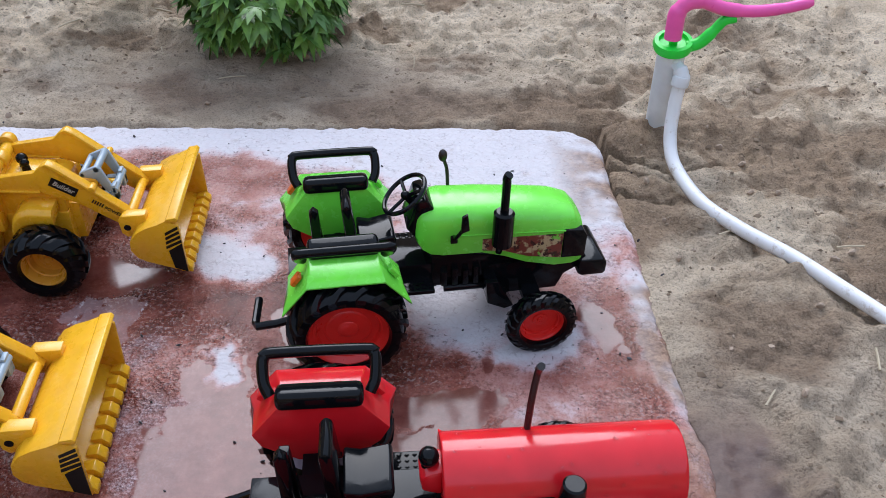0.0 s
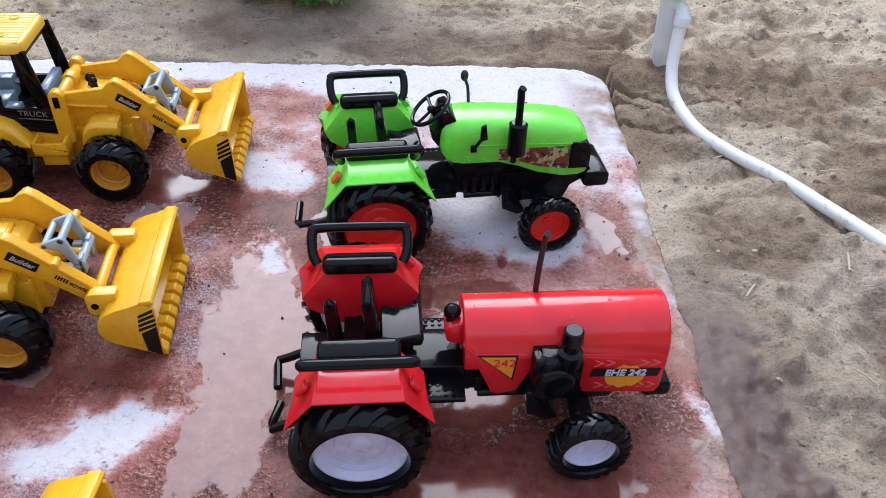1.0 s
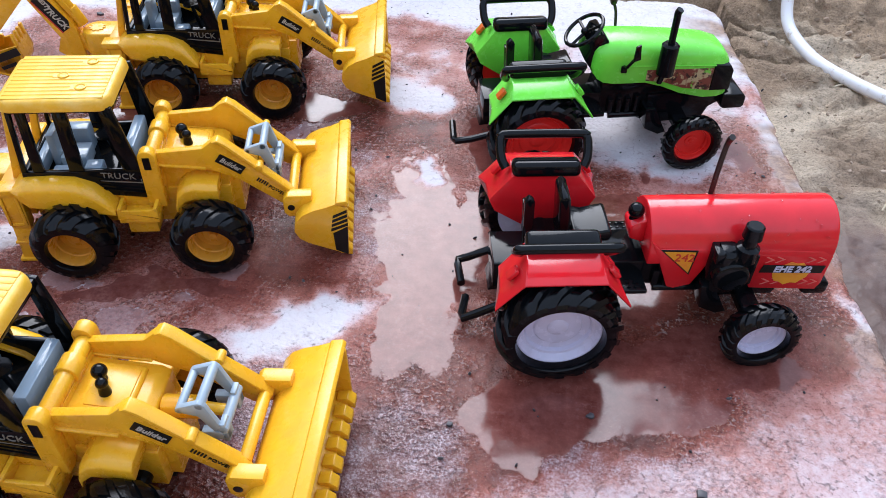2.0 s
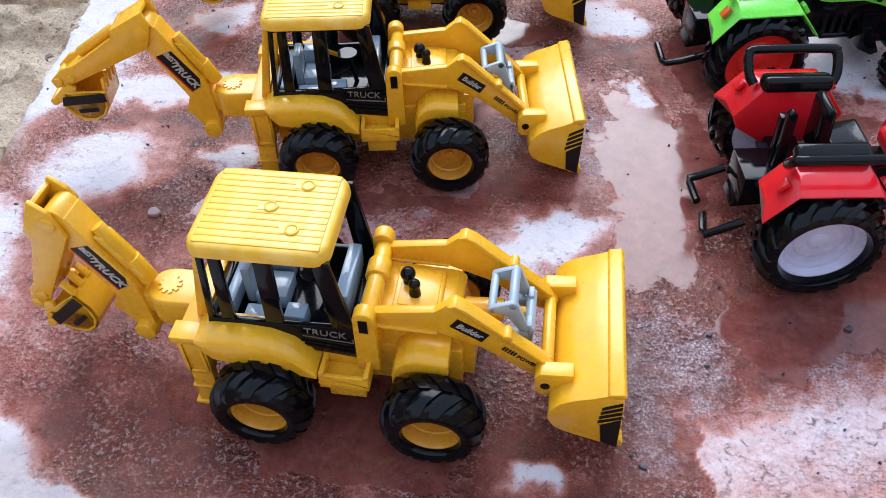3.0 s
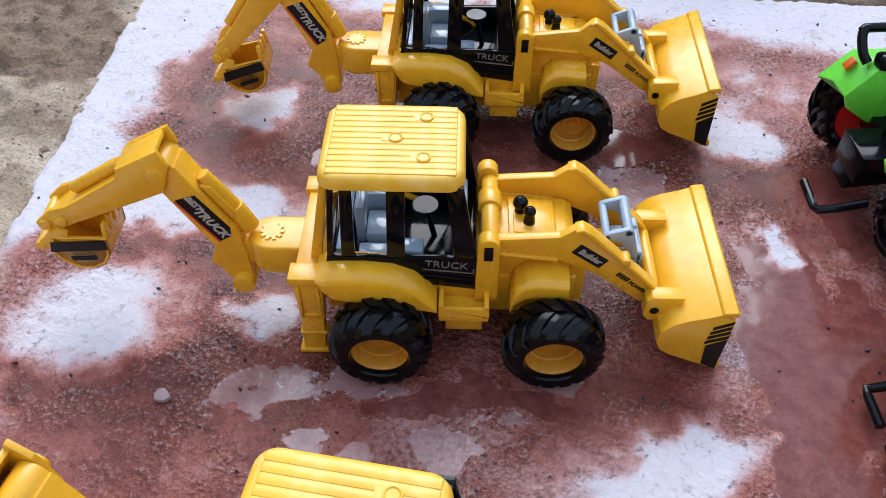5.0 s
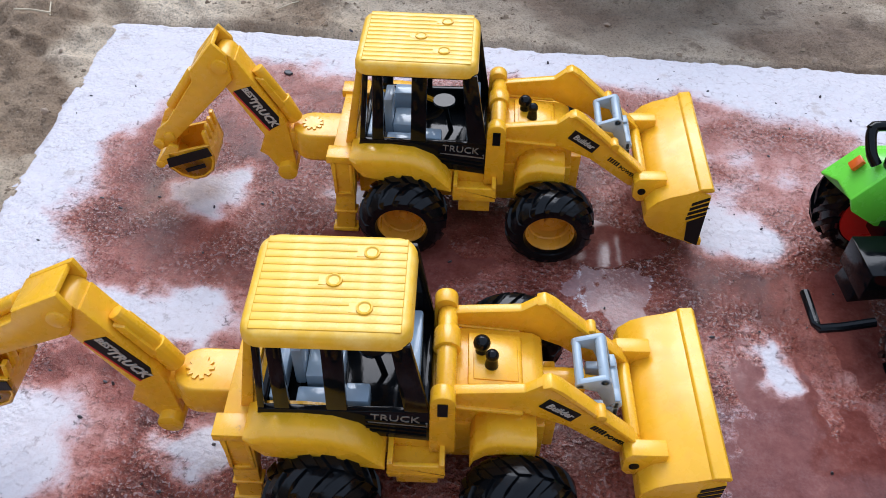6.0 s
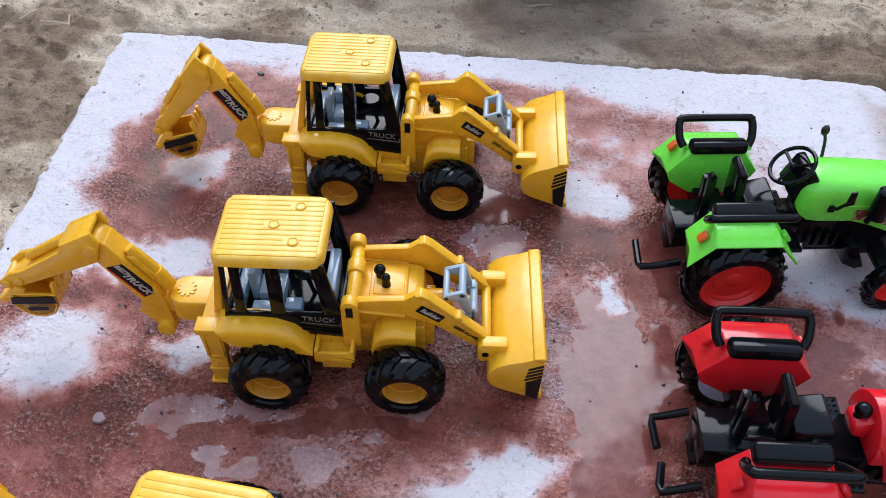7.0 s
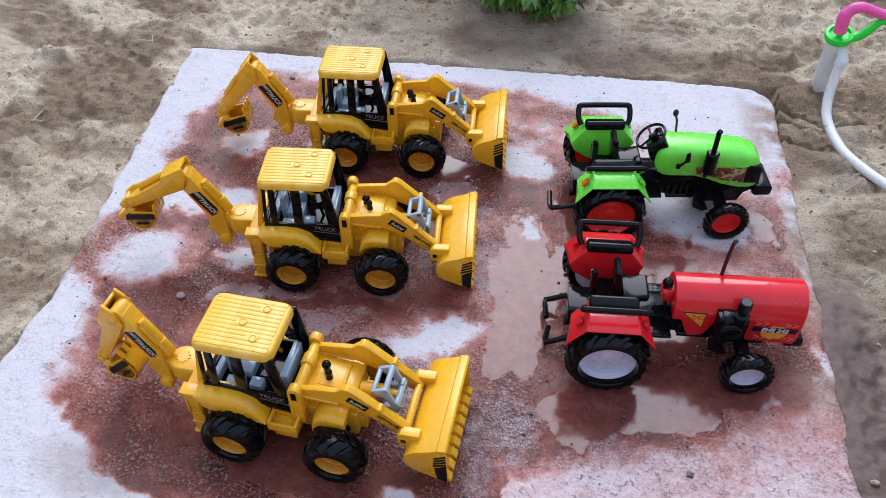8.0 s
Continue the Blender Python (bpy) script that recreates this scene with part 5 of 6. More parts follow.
def weight_block(bm, x0, x1, z0, z1, half):
    prism(bm, [(x0, z0 + 0.002), (x0, z1), (x1 - 0.003, z1), (x1, z1 - 0.003), (x1, z0 + 0.002), (x1 - 0.002, z0), (x0 + 0.003, z0)], -half, half)


def tractor(m, label, body, rim_mat, tag, hooks, rim_label, bulge, front_out):
    t = thing("tractor", m, label, "toy tractor", "toy tractors on the board")
    K = "tractor_"
    part("gearbox", gearbox, BLACK, t, key=K + "gearbox")
    part("engine", engine, BLACK, t, key=K + "engine")
    part("front_axle", front_axle, BLACK, t, key=K + "faxle")
    part("rear_axle", rear_axle, BLACK, t, key=K + "raxle", bevel=0)
    for s in (-1, 1):
        side = "near" if s < 0 else "far"
        guard = part("fender", lambda bm: tractor_fender(bm, s), body, t, key=tag + "guard" + side, bevel=0.0010)
        for x in (-0.0270, 0.0285):
            lens = body == GREEN and x < 0
            part("reflector" if lens else "catch", lambda bm: fender_catch(bm, s), ORANGE if lens else body, guard, "small orange reflector" if lens else "", key=tag + ("lens" if lens else "catch"), at=pose(x, s * 0.0480, 0.0722, 0, -52 if x < 0 else 52, 0))
        part("cushion", cushion, BLACK, t, "glossy black armrest pad", key=K + "cushion", bevel=0.0036, segments=4, at=pose(0, s * 0.0335, 0.0796, s * -14, 0, 0))
        part("rail", rail, BLACK, t, "black looped grab rail", key=K + "rail", bevel=0, at=pose(0, s * 0.0385, 0.0800, s * -43, 0, 0))
        part("axle_brace", lambda bm: axle_brace(bm, s), BLACK, t, key=K + "brace" + side)
        part("foot_plate", lambda bm: foot_plate(bm, s), BLACK, t, key=K + "plate" + side)
        part("stud", lambda bm: plate_studs(bm, s), BLACK, t, "studded tread", key=K + "studs" + side, bevel=0)
        wheel(t, 0.0, 0.0375, s, 0.0375, 0.0650, 0.0400, 0.0248, rim_mat, tag + "rear", 17, 0.0030, 0.0050, 0.50, 0.0060, 0.0128, 7 if s < 0 else 0, rim_label, bulge=bulge)
        wheel(t, FRONT_AXLE, 0.0228, s, 0.0238, front_out, 0.0465, 0.0146, rim_mat, tag + "front", 20, 0.0014, 0.0034, 0.30, 0.0045, 0.0044, 0, rim_label, 0.0 if s < 0 else 0.018, bulge=min(bulge, 0.0040))
    part("seat", seat_pan, BLACK, t, "glossy black seat", key=K + "seat", bevel=0.0022, segments=3)
    part("backrest", seat_back, BLACK, t, key=K + "back", bevel=0.0018)
    part("lever", lever_post, BLACK, t, key=K + "lever", bevel=0.0010)
    for path in hooks:
        part("tow_hook", lambda bm: tow_hook(bm, path), BLACK, t, "bent black tow hook", bevel=0)
    return t


# green tractor
def green_hood(bm):
    """A bonnet with a rounded back that falls a little towards the nose."""
    rows = []
    for x, top, half, low in ((0.0478, 0.0845, 0.0125, 0.0715), (0.0492, 0.0868, 0.0160, 0.0665), (0.0520, 0.0890, 0.0185, 0.0628), (0.0570, 0.0906, 0.0200, 0.0600), (0.0650, 0.0915, 0.0208, 0.0590), (0.0900, 0.0900, 0.0212, 0.0590), (0.1050, 0.0885, 0.0212, 0.0545), (0.1200, 0.0870, 0.0212, 0.0480),
                              (0.1400, 0.0845, 0.0210, 0.0430), (0.1520, 0.0805, 0.0200, 0.0425), (0.1580, 0.0740, 0.0180, 0.0430), (0.1600, 0.0640, 0.0165, 0.0440)):
        ring = [(x, -half, low)]
        for k in range(11):
            a = math.pi * k / 10
            c = math.cos(a)
            ring.append((x, -half * math.copysign(abs(c) ** 0.55, c), top - 0.0170 + 0.0170 * math.sin(a) ** 0.8))
        ring.append((x, half, low))
        rows.append(ring)
    loft(bm, rows)


def hood_crease(bm):
    prism(bm, [(0.0700, 0.0735), (0.1450, 0.0705), (0.1450, 0.0715), (0.0700, 0.0745)], -0.0216, -0.0205)


def green_grille(bm):
    prism(bm, [(0.1440, 0.0490), (0.1440, 0.0715), (0.1570, 0.0705), (0.1600, 0.0660), (0.1600, 0.0490)], -0.0215, 0.0215)
    for k in range(5):
        box(bm, 0.1598, 0.1608, -0.0150, 0.0150, 0.0500 + k * 0.0034, 0.0516 + k * 0.0034)


def dashboard(bm):
    prism(bm, [(0.0470, 0.0690), (0.0420, 0.0760), (0.0490, 0.0960), (0.0545, 0.0975), (0.0600, 0.0900), (0.0540, 0.0700)], -0.0125, 0.0125)


def steering_wheel(bm):
    seg, R, r = 32, 0.0158, 0.0015
    rings = []
    for k in range(seg + 1):
        a = 2 * math.pi * k / seg
        rings.append([((R + r * math.cos(b)) * math.cos(a), (R + r * math.cos(b)) * math.sin(a), r * math.sin(b)) for b in (2 * math.pi * q / 8 for q in range(8))])
    loft(bm, rings, cap=False)
    for k in range(3):
        a = radians(90 + 120 * k)
        rod(bm, [(0, 0, -0.002), (R * math.cos(a), R * math.sin(a), 0)], 0.0012, 6)
    rod(bm, [(0, 0, 0), (0, 0, -0.016)], 0.0024, 8)
    ball(bm, (0, 0, -0.001), 0.003)


def muffler(bm):
    lathe(bm, [(0.0700, 0.0040), (0.0712, 0.0066), (0.0950, 0.0066), (0.0965, 0.0050)], (0.1005, -0.0290, 0), 20, "z")
    rod(bm, smooth_path([(0.1005, -0.0290, 0.0960), (0.1005, -0.0290, 0.1150), (0.1003, -0.0292, 0.1205), (0.1012, -0.0300, 0.1235)], 4), 0.0027, 12)
    rod(bm, [(0.1005, -0.0270, 0.0705), (0.1005, -0.0230, 0.0600)], 0.0022, 8)
    box(bm, 0.0990, 0.1020, -0.0280, -0.0190, 0.0680, 0.0715)


def side_mirror(bm, s):
    rod(bm, [(0.0710, s * 0.0200, 0.0735), (0.0715, s * 0.0260, 0.0760), (0.0755, s * 0.0300, 0.0860)], 0.0013, 8)
    prism(bm, [(0.0735, 0.0830), (0.0740, 0.0950), (0.0775, 0.0970), (0.0790, 0.0850)], min(s * 0.0290, s * 0.0312), max(s * 0.0290, s * 0.0312))
    box(bm, 0.0690, 0.0735, min(s * 0.0200, s * 0.0225), max(s * 0.0200, s * 0.0225), 0.0690, 0.0745)


def mirror_stalk(bm):
    rod(bm, smooth_path([(0.0740, 0.0200, 0.0830), (0.0738, 0.0240, 0.0950), (0.0722, 0.0250, 0.1010)], 4), 0.0012, 8)
    ball(bm, (0.0712, 0.0255, 0.1050), 0.0030, 10, 1.5)


def hood_picture(bm):
    prism(bm, [(0.0900, 0.0610), (0.0900, 0.0700), (0.1435, 0.0690), (0.1435, 0.0495), (0.1210, 0.0530), (0.1050, 0.0590)], -0.0217, -0.0212)


HOOK_FAR = [(-0.030, 0.0285, 0.0200), (-0.045, 0.0285, 0.0130), (-0.0520, 0.0285, 0.0105), (-0.0525, 0.0240, 0.0102), (-0.0512, 0.0070, 0.0095)]
HOOK_NEAR = [(-0.030, -0.0230, 0.0200), (-0.045, -0.0230, 0.0120), (-0.0520, -0.0230, 0.0088), (-0.0525, -0.0185, 0.0082), (-0.0490, -0.0030, 0.0075)]
HOOK_SINGLE = [(-0.028, -0.0275, 0.0240), (-0.045, -0.0275, 0.0200), (-0.0570, -0.0275, 0.0190), (-0.0580, -0.0240, 0.0188), (-0.0560, -0.0005, 0.0182)]

green = tractor(pose(-0.0378, 0.4516, 0, 0, 0, 14.0), "bright green plastic toy tractor with red rims on the muddy board", GREEN, RED_RIM, "green_", [HOOK_SINGLE], "dished red plastic rim", 0.0025, 0.0570)
bonnet = part("hood", green_hood, GREEN, green, "smooth rounded green bonnet", bevel=0.0008, sharp=50)
part("crease", hood_crease, GREEN, bonnet, bevel=0.0003)
part("grille", green_grille, BLACK, bonnet, "black slatted grille", bevel=0.0005)
part("side_picture", hood_picture, PICTURE, bonnet, "faded worn picture sticker", bevel=0)
part("dashboard", dashboard, BLACK, green, bevel=0.0014)
part("steering_wheel", steering_wheel, BLACK, green, "thin black three-spoke wheel", bevel=0, at=pose(0.0425, 0, 0.0945, 0, -36, 0))
part("muffler", muffler, BLACK, green, "upright black exhaust with muffler", bevel=0)
part("side_mirror", lambda bm: side_mirror(bm, -1), BLACK, green, bevel=0.0004)
part("mirror_stalk", mirror_stalk, DARK_STICK, green, "muddy bent mirror stalk", bevel=0)
part("front_block", lambda bm: weight_block(bm, 0.1580, 0.1780, 0.0300, 0.0430, 0.0200), BLACK, green, bevel=0.0012)


# red tractor
def red_hood(bm):
    """A long barrel bonnet, straight from back to nose."""
    rows = []
    for x, k in ((0.0575, 0.985), (0.0585, 1.0), (0.1695, 1.0), (0.1712, 0.988), (0.1718, 0.96)):
        ring = []
        for q in range(17):
            a = math.pi * q / 16
            ring.append((x, -0.0218 * k * math.cos(a), 0.0580 + 0.0245 * k * math.sin(a)))
        ring = [(x, -0.0215 * k, 0.0520), *ring, (x, 0.0215 * k, 0.0520)]
        rows.append(ring)
    loft(bm, rows)


def red_skirt(bm, s):
    prof = [(0.0576, 0.0700), (0.0640, 0.0560), (0.0735, 0.0325), (0.0780, 0.0310), (0.0880, 0.0340), (0.0930, 0.0460), (0.0965, 0.0560), (0.1180, 0.0560), (0.1260, 0.0300), (0.1690, 0.0275), (0.1712, 0.0330), (0.1716, 0.0560), (0.1640, 0.0600), (0.0640, 0.0640)]
    y0, y1 = s * 0.0190, s * 0.0219
    prism(bm, prof, min(y0, y1), max(y0, y1))


def red_nose(bm):
    box(bm, 0.1690, 0.1722, -0.0195, 0.0195, 0.0290, 0.0560)


def red_tab(bm):
    prism(bm, [(0.0480, 0.0600), (0.0470, 0.0690), (0.0510, 0.0720), (0.0580, 0.0740), (0.0580, 0.0560)], -0.0075, 0.0075)


def cap_ball(bm):
    ball(bm, (0.0518, 0, 0.0765), 0.0050)
    lathe(bm, [(0.0700, 0.0036), (0.0740, 0.0030)], (0.0518, 0, 0), 14, "z")


def air_cleaner(bm):
    lathe(bm, [(0.0360, 0.0040), (0.0370, 0.0092), (0.0650, 0.0092), (0.0680, 0.0060)], (0.1030, -0.0235, 0), 20, "z")
    box(bm, 0.0960, 0.1220, -0.0290, -0.0190, 0.0400, 0.0640)
    box(bm, 0.0945, 0.1000, -0.0318, -0.0190, 0.0600, 0.0680)
    lathe(bm, [(-0.0350, 0.0040), (-0.0345, 0.0095), (-0.0330, 0.0112), (-0.0200, 0.0118)], (0.1065, 0, 0.0500), 24, "y")


def air_cap(bm):
    lathe(bm, [(0.0600, 0.0068), (0.0690, 0.0068), (0.0705, 0.0042), (0.0770, 0.0042), (0.0772, 0.0060), (0.0850, 0.0054), (0.0858, 0.0044)], (0.1140, -0.0260, 0), 18, "z")


def bent_stick(bm):
    rod(bm, smooth_path([(0.0995, 0.0110, 0.0780), (0.1005, 0.0130, 0.0980), (0.1020, 0.0148, 0.1120), (0.1026, 0.0140, 0.1175), (0.1026, 0.0120, 0.1205)], 5), [0.0016] + [0.0017] * 12 + [0.0019] * 8, 10)


def triangle_label(bm):
    prism(bm, [(0.0640, 0.0640), (0.0868, 0.0628), (0.0850, 0.0430)], -0.0224, -0.0218)


def triangle_inner(bm):
    prism(bm, [(0.0662, 0.0628), (0.0855, 0.0618), (0.0841, 0.0450)], -0.0227, -0.0223)


def name_plate(bm):
    prism(bm, [(0.1285, 0.0440), (0.1300, 0.0500), (0.1690, 0.0485), (0.1680, 0.0425)], -0.0227, -0.0222)


def flash(bm):
    prism(bm, [(0.1490 + 0.0115 * math.cos(2 * math.pi * k / 18), 0.0425 + 0.0085 * math.sin(2 * math.pi * k / 18) * (1.15 if k % 2 else 0.95)) for k in range(18)], -0.0223, -0.0218)


def chevron(bm):
    """A pale rubbed arrowhead, pointing forwards."""
    prism(bm, [(0.0, 0.0), (0.0042, 0.0024), (0.0, 0.0048), (0.0014, 0.0048), (0.0058, 0.0024), (0.0014, 0.0)], -0.0222, -0.0218)


red = tractor(pose(-0.0150, 0.2680, 0, 0, 0, 9.5), "red plastic toy tractor with white rims, wet, on the muddy board", RED, LILAC, "red_", [HOOK_FAR, HOOK_NEAR], "dished bluish-white plastic rim", 0.0055, 0.0585)
barrel = part("hood", red_hood, RED, red, "wet glossy red barrel bonnet", bevel=0.0006, sharp=50)
for s in (-1, 1):
    part("side_panel", lambda bm: red_skirt(bm, s), RED, barrel, bevel=0.0006)
part("nose_panel", red_nose, BLACK, barrel)
part("rear_tab", red_tab, RED, barrel, bevel=0.0020)
part("ball_cap", cap_ball, BLACK, red, "black ball-shaped cap", bevel=0)
part("air_cleaner", air_cleaner, BLACK, red, bevel=0.0010)
part("air_cap", air_cap, BLACK, red, bevel=0)
part("bent_stick", bent_stick, DARK_STICK, red, "dark bent exhaust stick", bevel=0)
part("front_block", lambda bm: weight_block(bm, 0.1640, 0.1810, 0.0180, 0.0300, 0.0170), BLACK, red, bevel=0.0012)
part("triangle_border", triangle_label, STICKER_BLACK, barrel, bevel=0)
part("triangle_label", triangle_inner, STICKER_YELLOW, barrel, "yellow triangular number sticker", bevel=0)
lettering("label_number", "242", 0.0085, STICKER_RED, barrel, on_side(0.0795, -0.0229, 0.0575, -3), "red_242")
part("flash_sticker", flash, STICKER_YELLOW, barrel, "faded yellow and red flash sticker", bevel=0)
for x, z in ((0.1300, 0.0515), (0.1365, 0.0517), (0.1560, 0.0510), (0.1625, 0.0508), (0.1320, 0.0332), (0.1385, 0.0332), (0.1565, 0.0325), (0.1625, 0.0322)):
    part("chevron", chevron, STICKER_PINK, barrel, "faded pink arrowhead print", key="chevron", bevel=0, at=pose(x, 0, z))
part("name_plate", name_plate, STICKER_BLACK, barrel, bevel=0)
lettering("plate_lettering", "EHE 242", 0.0068, LILAC, barrel, on_side(0.1488, -0.0229, 0.0462, -2), "red_name", bold=0.03, slant=0.1)


# ---- toy hand pump and hose ----
pump = thing("hand_pump", pose(PUMP[0], PUMP[1], 0), "toy hand pump, white pipe with green cap and pink handle", "toy pump")
LEAN_TO = Vector((-0.0075, -0.0215, 0.0990))


def pump_pipe(bm):
    rod(bm, [LEAN_TO * k for k in (-0.10, 0.0, 0.5, 0.97)], [0.0128, 0.0126, 0.0124, 0.0120], 28)


SPOUT = Vector((0.0085, -0.0190, -0.0130))


def pump_spout(bm):
    a = LEAN_TO * 0.80
    rod(bm, smooth_path([a + Vector((0.002, -0.006, 0.002)), a + Vector((0.0050, -0.0140, 0.001)), a + Vector((0.0078, -0.0182, -0.004)), a + SPOUT], 5), [0.0050] * 7 + [0.0064] * 4 + [0.0074] * 5, 18)
    ball(bm, a + Vector((0.0035, -0.0110, 0.0045)), 0.0050)


def pump_rim(bm):
    rings = []
    axis = LEAN_TO.normalized()
    side = Vector((1, 0, 0))
    side = (side - axis * side.dot(axis)).normalized()
    up = axis.cross(side)
    for d, r in ((0.094, 0.0130), (0.0945, 0.0160), (0.0985, 0.0172), (0.1025, 0.0160), (0.1030, 0.0125), (0.1000, 0.0115), (0.0995, 0.0030)):
        rings.append([axis * d + r * (math.cos(a) * side + math.sin(a) * up) for a in (2 * math.pi * k / 28 for k in range(28))])
    loft(bm, rings)
    rod(bm, [axis * 0.099, axis * 0.118], 0.0036, 12)


def pump_arm(bm):
    a = LEAN_TO.normalized() * 0.0985
    rod(bm, smooth_path([a + Vector((0.012, -0.002, -0.001)), a + Vector((0.022, -0.002, 0.0035)), a + Vector((0.031, -0.001, 0.0140)), a + Vector((0.038, 0.0, 0.0230)), a + Vector((0.047, 0.0, 0.0260))], 5), [0.0052] * 10 + [0.0044] * 10 + [0.0040], 14)


def pump_handle(bm):
    a = LEAN_TO.normalized() * 0.116
    rod(bm, smooth_path([a + Vector((-0.001, -0.001, -0.010)), a + Vector((-0.0015, -0.001, 0.002)), a + Vector((-0.0010, 0.000, 0.012)), a + Vector((0.006, 0.001, 0.0205)), a + Vector((0.018, 0.002, 0.0220)), a + Vector((0.036, 0.003, 0.0165)), a + Vector((0.060, 0.004, 0.0150)), a + Vector((0.085, 0.006, 0.0180)), a + Vector((0.108, 0.008, 0.0240))], 6),
        [0.0075] * 14 + [0.0066] * 10 + [0.0058] * 10 + [0.0050] * 8 + [0.0046] * 6 + [0.0032], 16)


part("pipe", pump_pipe, PVC, pump, "translucent white pipe", bevel=0)
part("spout", pump_spout, PVC, pump, bevel=0)
part("cap", pump_rim, PUMP_GREEN, pump, "bright green ring cap", bevel=0, sharp=50)
part("cap_arm", pump_arm, PUMP_GREEN, pump, bevel=0)
part("handle", pump_handle, PINK, pump, "curved pink handle", bevel=0)


def hose_line(bm):
    top = Vector((PUMP[0], PUMP[1], 0)) + LEAN_TO * 0.80 + SPOUT + Vector((0, 0, 0.006))
    rod(bm, smooth_path([top, top + Vector((-0.002, -0.005, -0.022)), (0.2130, 0.6760, 0.0240), (0.2165, 0.6520, 0.0105), (0.2310, 0.6070, 0.0064), (0.2570, 0.5710, 0.0062), (0.2900, 0.5380, 0.0062), (0.3200, 0.5000, 0.0062), (0.3450, 0.4680, 0.0060), (0.3880, 0.4120, 0.0060), (0.45, 0.34, 0.006)], 8), 0.0057, 18)


hose = tagged(part("hose", hose_line, HOSE, None, bevel=0), "cloudy white plastic hose lying on sand, dirt-flecked", "hose")
spout_end = Vector((PUMP[0], PUMP[1], 0)) + LEAN_TO * 0.80 + SPOUT + Vector((0, 0, 0.006))
part("collar", lambda bm: rod(bm, [spout_end + Vector((0, 0, 0.002)), spout_end + Vector((-0.001, -0.0015, -0.007))], 0.0074, 18), PVC, hose, "white plastic collar", bevel=0.0006)


# ---- shrub ----
def leaf(bm, m, size, rng):
    """A hand-shaped leaf: five pointed lobes from one base, drooping towards the tips."""
    droop = 0.15 + 0.35 * rng.random()
    root = bm.verts.new(m @ Vector((0, 0, 0)))
    for turn, n in ((0, 1.0), (38, 0.82), (-38, 0.82), (82, 0.5), (-82, 0.5)):
        a = radians(turn + rng.uniform(-6, 6))
        d, s = Vector((math.sin(a), math.cos(a), 0)), Vector((math.cos(a), -math.sin(a), 0))
        at = [root]
        for along, side, up in ((0.46, 0.20, 0.03), (1.0, 0.0, 0.0), (0.46, -0.20, 0.03)):
            at.append(bm.verts.new(m @ ((d * along * n + s * side * n + Vector((0, 0, up - droop * along * along * n))) * size)))
        mid = bm.verts.new(m @ ((d * 0.5 * n + Vector((0, 0, -droop * 0.25 * n - 0.03))) * size))
        bm.faces.new((at[0], at[1], mid))
        bm.faces.new((at[1], at[2], mid))
        bm.faces.new((at[2], at[3], mid))
        bm.faces.new((at[3], at[0], mid))


SHRUB = (-0.203, 0.900)
shrub = thing("shrub", pose(SHRUB[0], SHRUB[1], -0.004), "low green leafy shrub with pointed lobed leaves, on sand", "shrub")
twigs = []


def shrub_crown(bm):
    rng = random.Random(11)
    for k in range(62):
        turn = 2 * math.pi * (k * 0.618 + 0.03 * rng.random())
        far = 0.026 + 0.072 * math.sqrt(rng.random())
        up = 0.022 + 0.14 * rng.random()
        if k < 5:
            turn, far, up = radians(160 + 9 * k), 0.19 + 0.008 * k, 0.06 + 0.01 * k
        base, tip = Vector((0, 0, 0.03 + 0.04 * rng.random())), Vector((math.cos(turn) * far, math.sin(turn) * far, up))
        twigs.append((base, base.lerp(tip, 0.5) + Vector((0, 0, 0.030)), tip))
        for q in range(15):
            a = turn + rng.uniform(-1.6, 1.6)
            p = tip + Vector((rng.uniform(-0.012, 0.012), rng.uniform(-0.012, 0.012), rng.uniform(-0.016, 0.010)))
            m = Matrix.Translation(p) @ Euler((rng.uniform(-1.1, 0.1), rng.uniform(-0.4, 0.4), a - math.pi / 2)).to_matrix().to_4x4()
            leaf(bm, m, rng.uniform(0.019, 0.033), rng)


def shrub_stems(bm):
    for a, b, c in twigs:
        rod(bm, smooth_path([a, b, c], 4), [0.0026] * 3 + [0.0018] * 5 + [0.0010], 6)
    rod(bm, [(0, 0, -0.01), (0.002, 0, 0.03), (0.0, 0.0, 0.08)], [0.008, 0.0065, 0.004], 10)


part("crown", shrub_crown, LEAF, shrub, "clusters of pointed green leaves", bevel=0, sharp=80)
part("stem", shrub_stems, STEM, shrub, bevel=0)


# ---- small things ----
def scatter_sand(count, seed, x0, x1, y0, y1):
    """Random places on the sand, off the board."""
    rng, out = random.Random(seed), []
    while len(out) < count:
        x, y = rng.uniform(x0, x1), rng.uniform(y0, y1)
        if max(board_left(min(y, 0.66)) - x, x - board_right(min(y, 0.69)), y - board_far(max(-0.63, min(x, 0.14)))) > 0.012:
            out.append((x, y, sand_height(x, y)[0], rng))
    return out


def pebbles(bm):
    for x, y, z, rng in scatter_sand(520, 3, -0.95, 0.55, 0.0, 1.15):
        r = 0.0011 + 0.0036 * rng.random() ** 3
        m = Matrix.Translation((x, y, z + r * 0.3)) @ Euler((rng.random() * 3, rng.random() * 3, rng.random() * 3)).to_matrix().to_4x4() @ Matrix.Diagonal((1, 0.75 + 0.3 * rng.random(), 0.6, 1))
        bmesh.ops.create_icosphere(bm, subdivisions=1, radius=r, matrix=m)


CLOD = plastic("sand_clod", (0.38, 0.29, 0.215), 0.9, 0.5, (0.18, 0.13, 0.09), bump=0.9)
tagged(part("pebble", pebbles, CLOD, None, bevel=0), "small brown grit and clods strewn over the sand", "grit", kind="stuff")


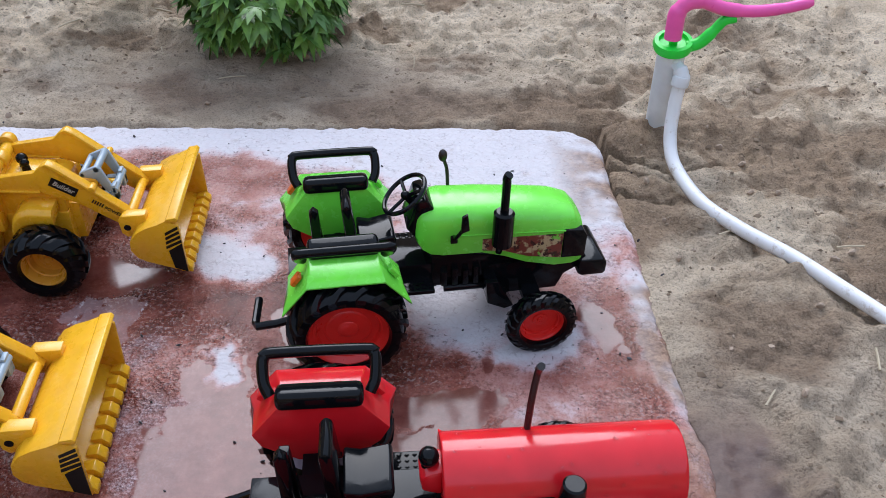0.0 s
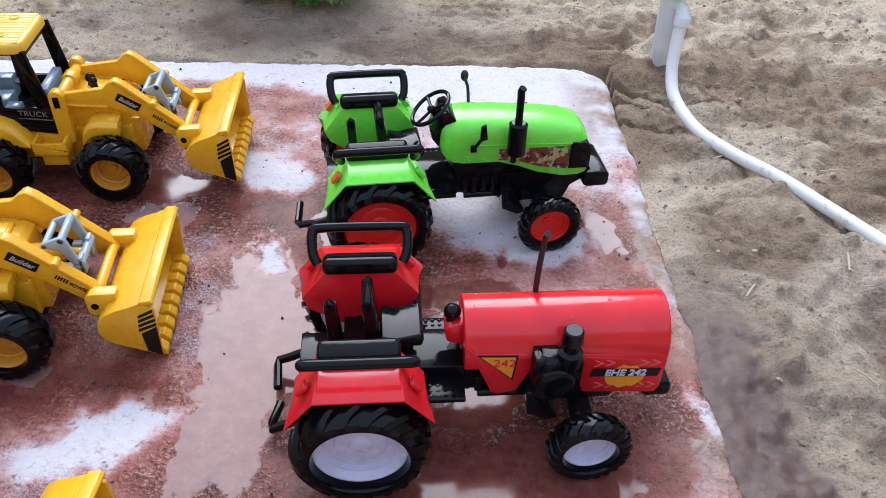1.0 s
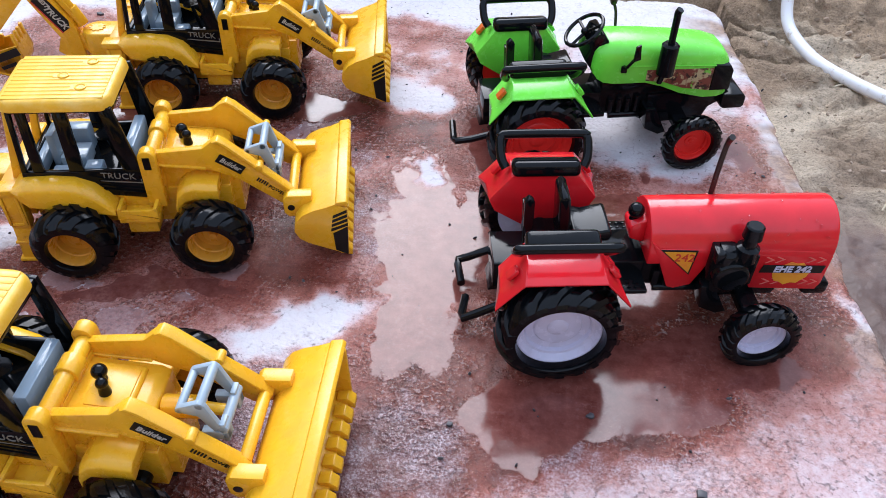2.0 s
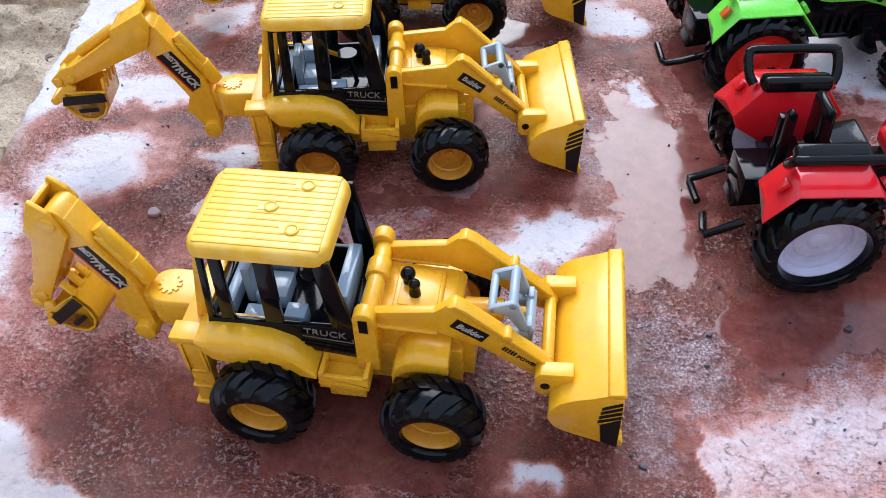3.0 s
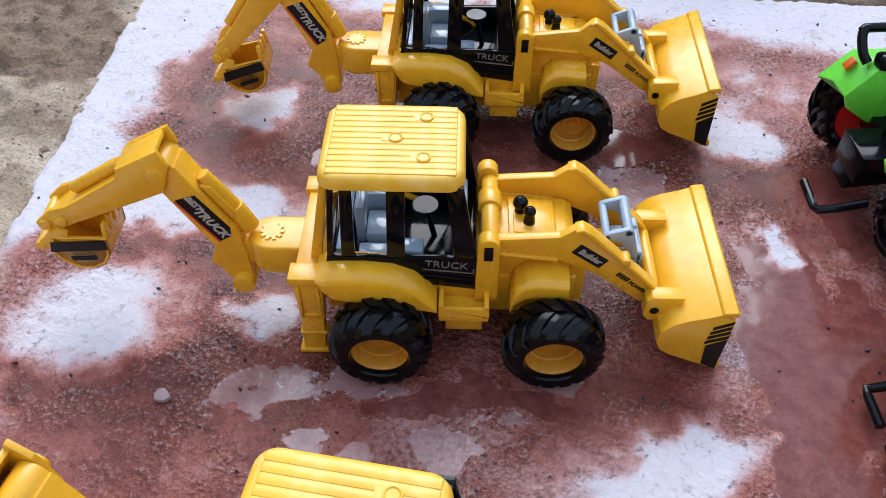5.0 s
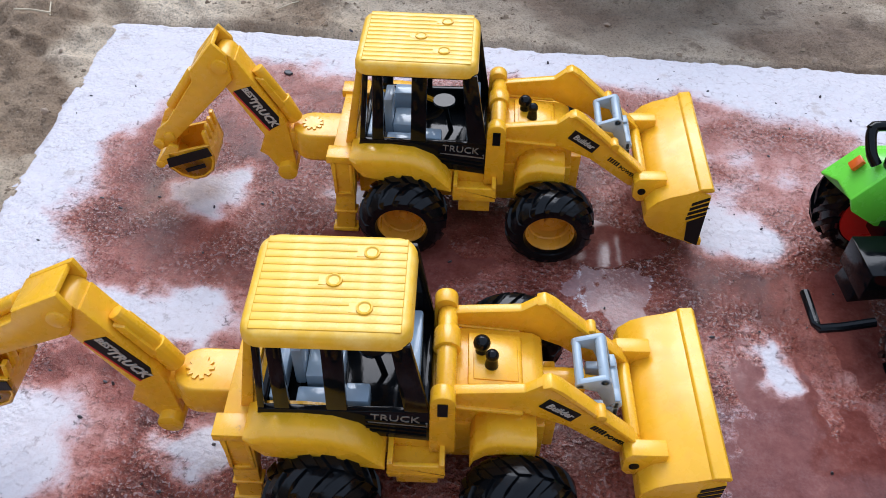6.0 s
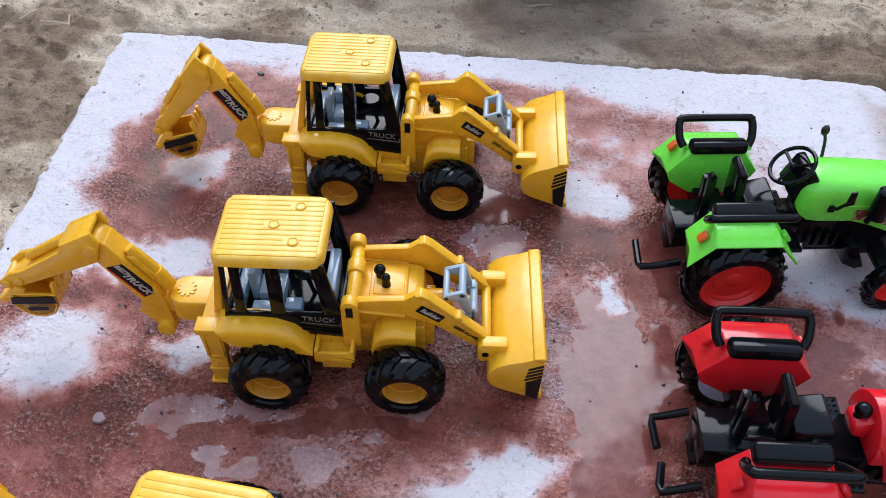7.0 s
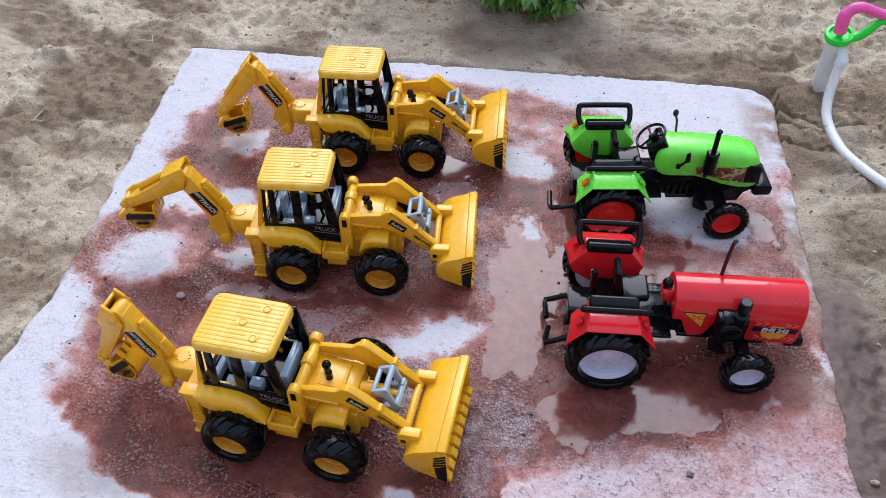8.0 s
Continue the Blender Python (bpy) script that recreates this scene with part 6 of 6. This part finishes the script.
def straw_bits(bm):
    for x, y, z, rng in scatter_sand(46, 9, -0.80, 0.50, 0.05, 1.10):
        a, n = rng.random() * math.pi, 0.005 + 0.012 * rng.random()
        d = Vector((math.cos(a), math.sin(a), 0.1 * rng.uniform(-1, 1)))
        p = Vector((x, y, z + 0.0022))
        rod(bm, [p - d * n, p + Vector((0, 0, 0.001)), p + d * n], 0.0005 + 0.0004 * rng.random(), 5)


tagged(part("straw", straw_bits, STRAW, None, bevel=0), "short bits of dry straw lying on the sand", "straw", kind="stuff")


def board_grit(bm):
    rng = random.Random(5)
    for k in range(420):
        x, y = rng.uniform(-0.60, 0.19), rng.uniform(0.0, 0.68)
        r = 0.0004 + 0.0011 * rng.random() ** 2
        m = Matrix.Translation((x, y, r * 0.4)) @ Euler((rng.random() * 3, rng.random() * 3, 0)).to_matrix().to_4x4() @ Matrix.Diagonal((1.5, 0.8, 0.6, 1))
        bmesh.ops.create_icosphere(bm, subdivisions=1, radius=r, matrix=m)


tagged(part("mud_grit", board_grit, STONE, None, bevel=0), "dark grit stuck to the muddy board", "grit", kind="stuff")


def chip(x, y, size, seed, mat, label):
    """A flat broken crumb lying on the board or the sand."""
    rng = random.Random(seed)
    n = 8
    prof = [(size * rng.uniform(0.5, 1.0) * math.cos(2 * math.pi * i / n), size * rng.uniform(0.4, 0.9) * math.sin(2 * math.pi * i / n)) for i in range(n)]

    def make(bm):
        loft(bm, [[(a, b, -0.001) for a, b in prof], [(a * 0.9, b * 0.9, size * 0.22) for a, b in prof]])
    ob = part("chip", make, mat, None, label, bevel=0.0005, at=pose(x, y, 0.0012))
    return tagged(ob, category="crumb")


chip(0.0769, 0.1348, 0.0050, 1, STONE, "small dark stone chip on the white board")
chip(-0.4642, 0.5998, 0.0045, 2, STONE, "small dark stone chip on the muddy board")
chip(-0.0620, 0.1620, 0.0030, 3, STONE, "small dark stone chip on the muddy board")
chip(-0.0996, 0.0701, 0.0032, 4, STONE, "small dark stone chip on the muddy board")
chip(0.0180, 0.1780, 0.0032, 5, STONE, "small dark stone chip on the muddy board")
chip(-0.4289, 0.2117, 0.0065, 6, FOAM, "flat pale clay crumb lying in red mud")


def sand_crumbs(bm):
    """Loose crumbs of damp sand in drifts beside and behind the board."""
    rng = random.Random(77)
    made = 0
    while made < 2600:
        x, y = rng.uniform(-0.85, 0.48), rng.uniform(0.02, 1.05)
        if board_left(min(y, 0.66)) - 0.006 < x < board_right(min(y, 0.69)) + 0.008 and y < board_far(max(-0.63, min(x, 0.14))) + 0.008:
            continue
        if math.hypot(x - PUMP[0], y - PUMP[1]) < 0.03 or rng.random() > 0.45 + 1.6 * fbm(x * 9, y * 9, 91):
            continue
        h, wet, crust = sand_height(x, y)
        if wet > 0.6:
            continue
        r = rng.uniform(0.0007, 0.0018) if rng.random() < 0.9 else rng.uniform(0.002, 0.0036)
        turn = rng.random() * 6.28
        tips = [bm.verts.new((x + r * rng.uniform(0.7, 1.5) * math.cos(turn + k * 1.571), y + r * rng.uniform(0.6, 1.2) * math.sin(turn + k * 1.571), h + r * rng.uniform(-0.2, 0.3))) for k in range(4)]
        top, low = bm.verts.new((x, y, h + r * rng.uniform(0.5, 0.9))), bm.verts.new((x, y, h - r * 0.6))
        for k in range(4):
            bm.faces.new((tips[k], tips[(k + 1) % 4], top))
            bm.faces.new((tips[(k + 1) % 4], tips[k], low))
        made += 1


tagged(part("sand_crumbs", sand_crumbs, CRUMB, None, bevel=0, sharp=70), "loose crumbs of damp brown sand", "sand", kind="stuff")

# drops of water on the red bonnet
drop_rng = random.Random(5)
for k in range(34):
    a, x = math.pi * drop_rng.uniform(0.12, 0.72), drop_rng.uniform(0.062, 0.166)
    size = drop_rng.uniform(0.0006, 0.0012)
    lean = math.degrees(math.atan2(-math.cos(a) / 0.0218, math.sin(a) / 0.0245))
    part("water_drop", lambda bm: ball(bm, (0, 0, 0), 1.0), WATER, barrel, "clear drop of water", key="water_drop", bevel=0,
         at=pose(x, -0.0218 * math.cos(a), 0.0580 + 0.0245 * math.sin(a), -lean, 0, 0) @ Matrix.Diagonal((size, size * 1.2, size * 0.55, 1)))
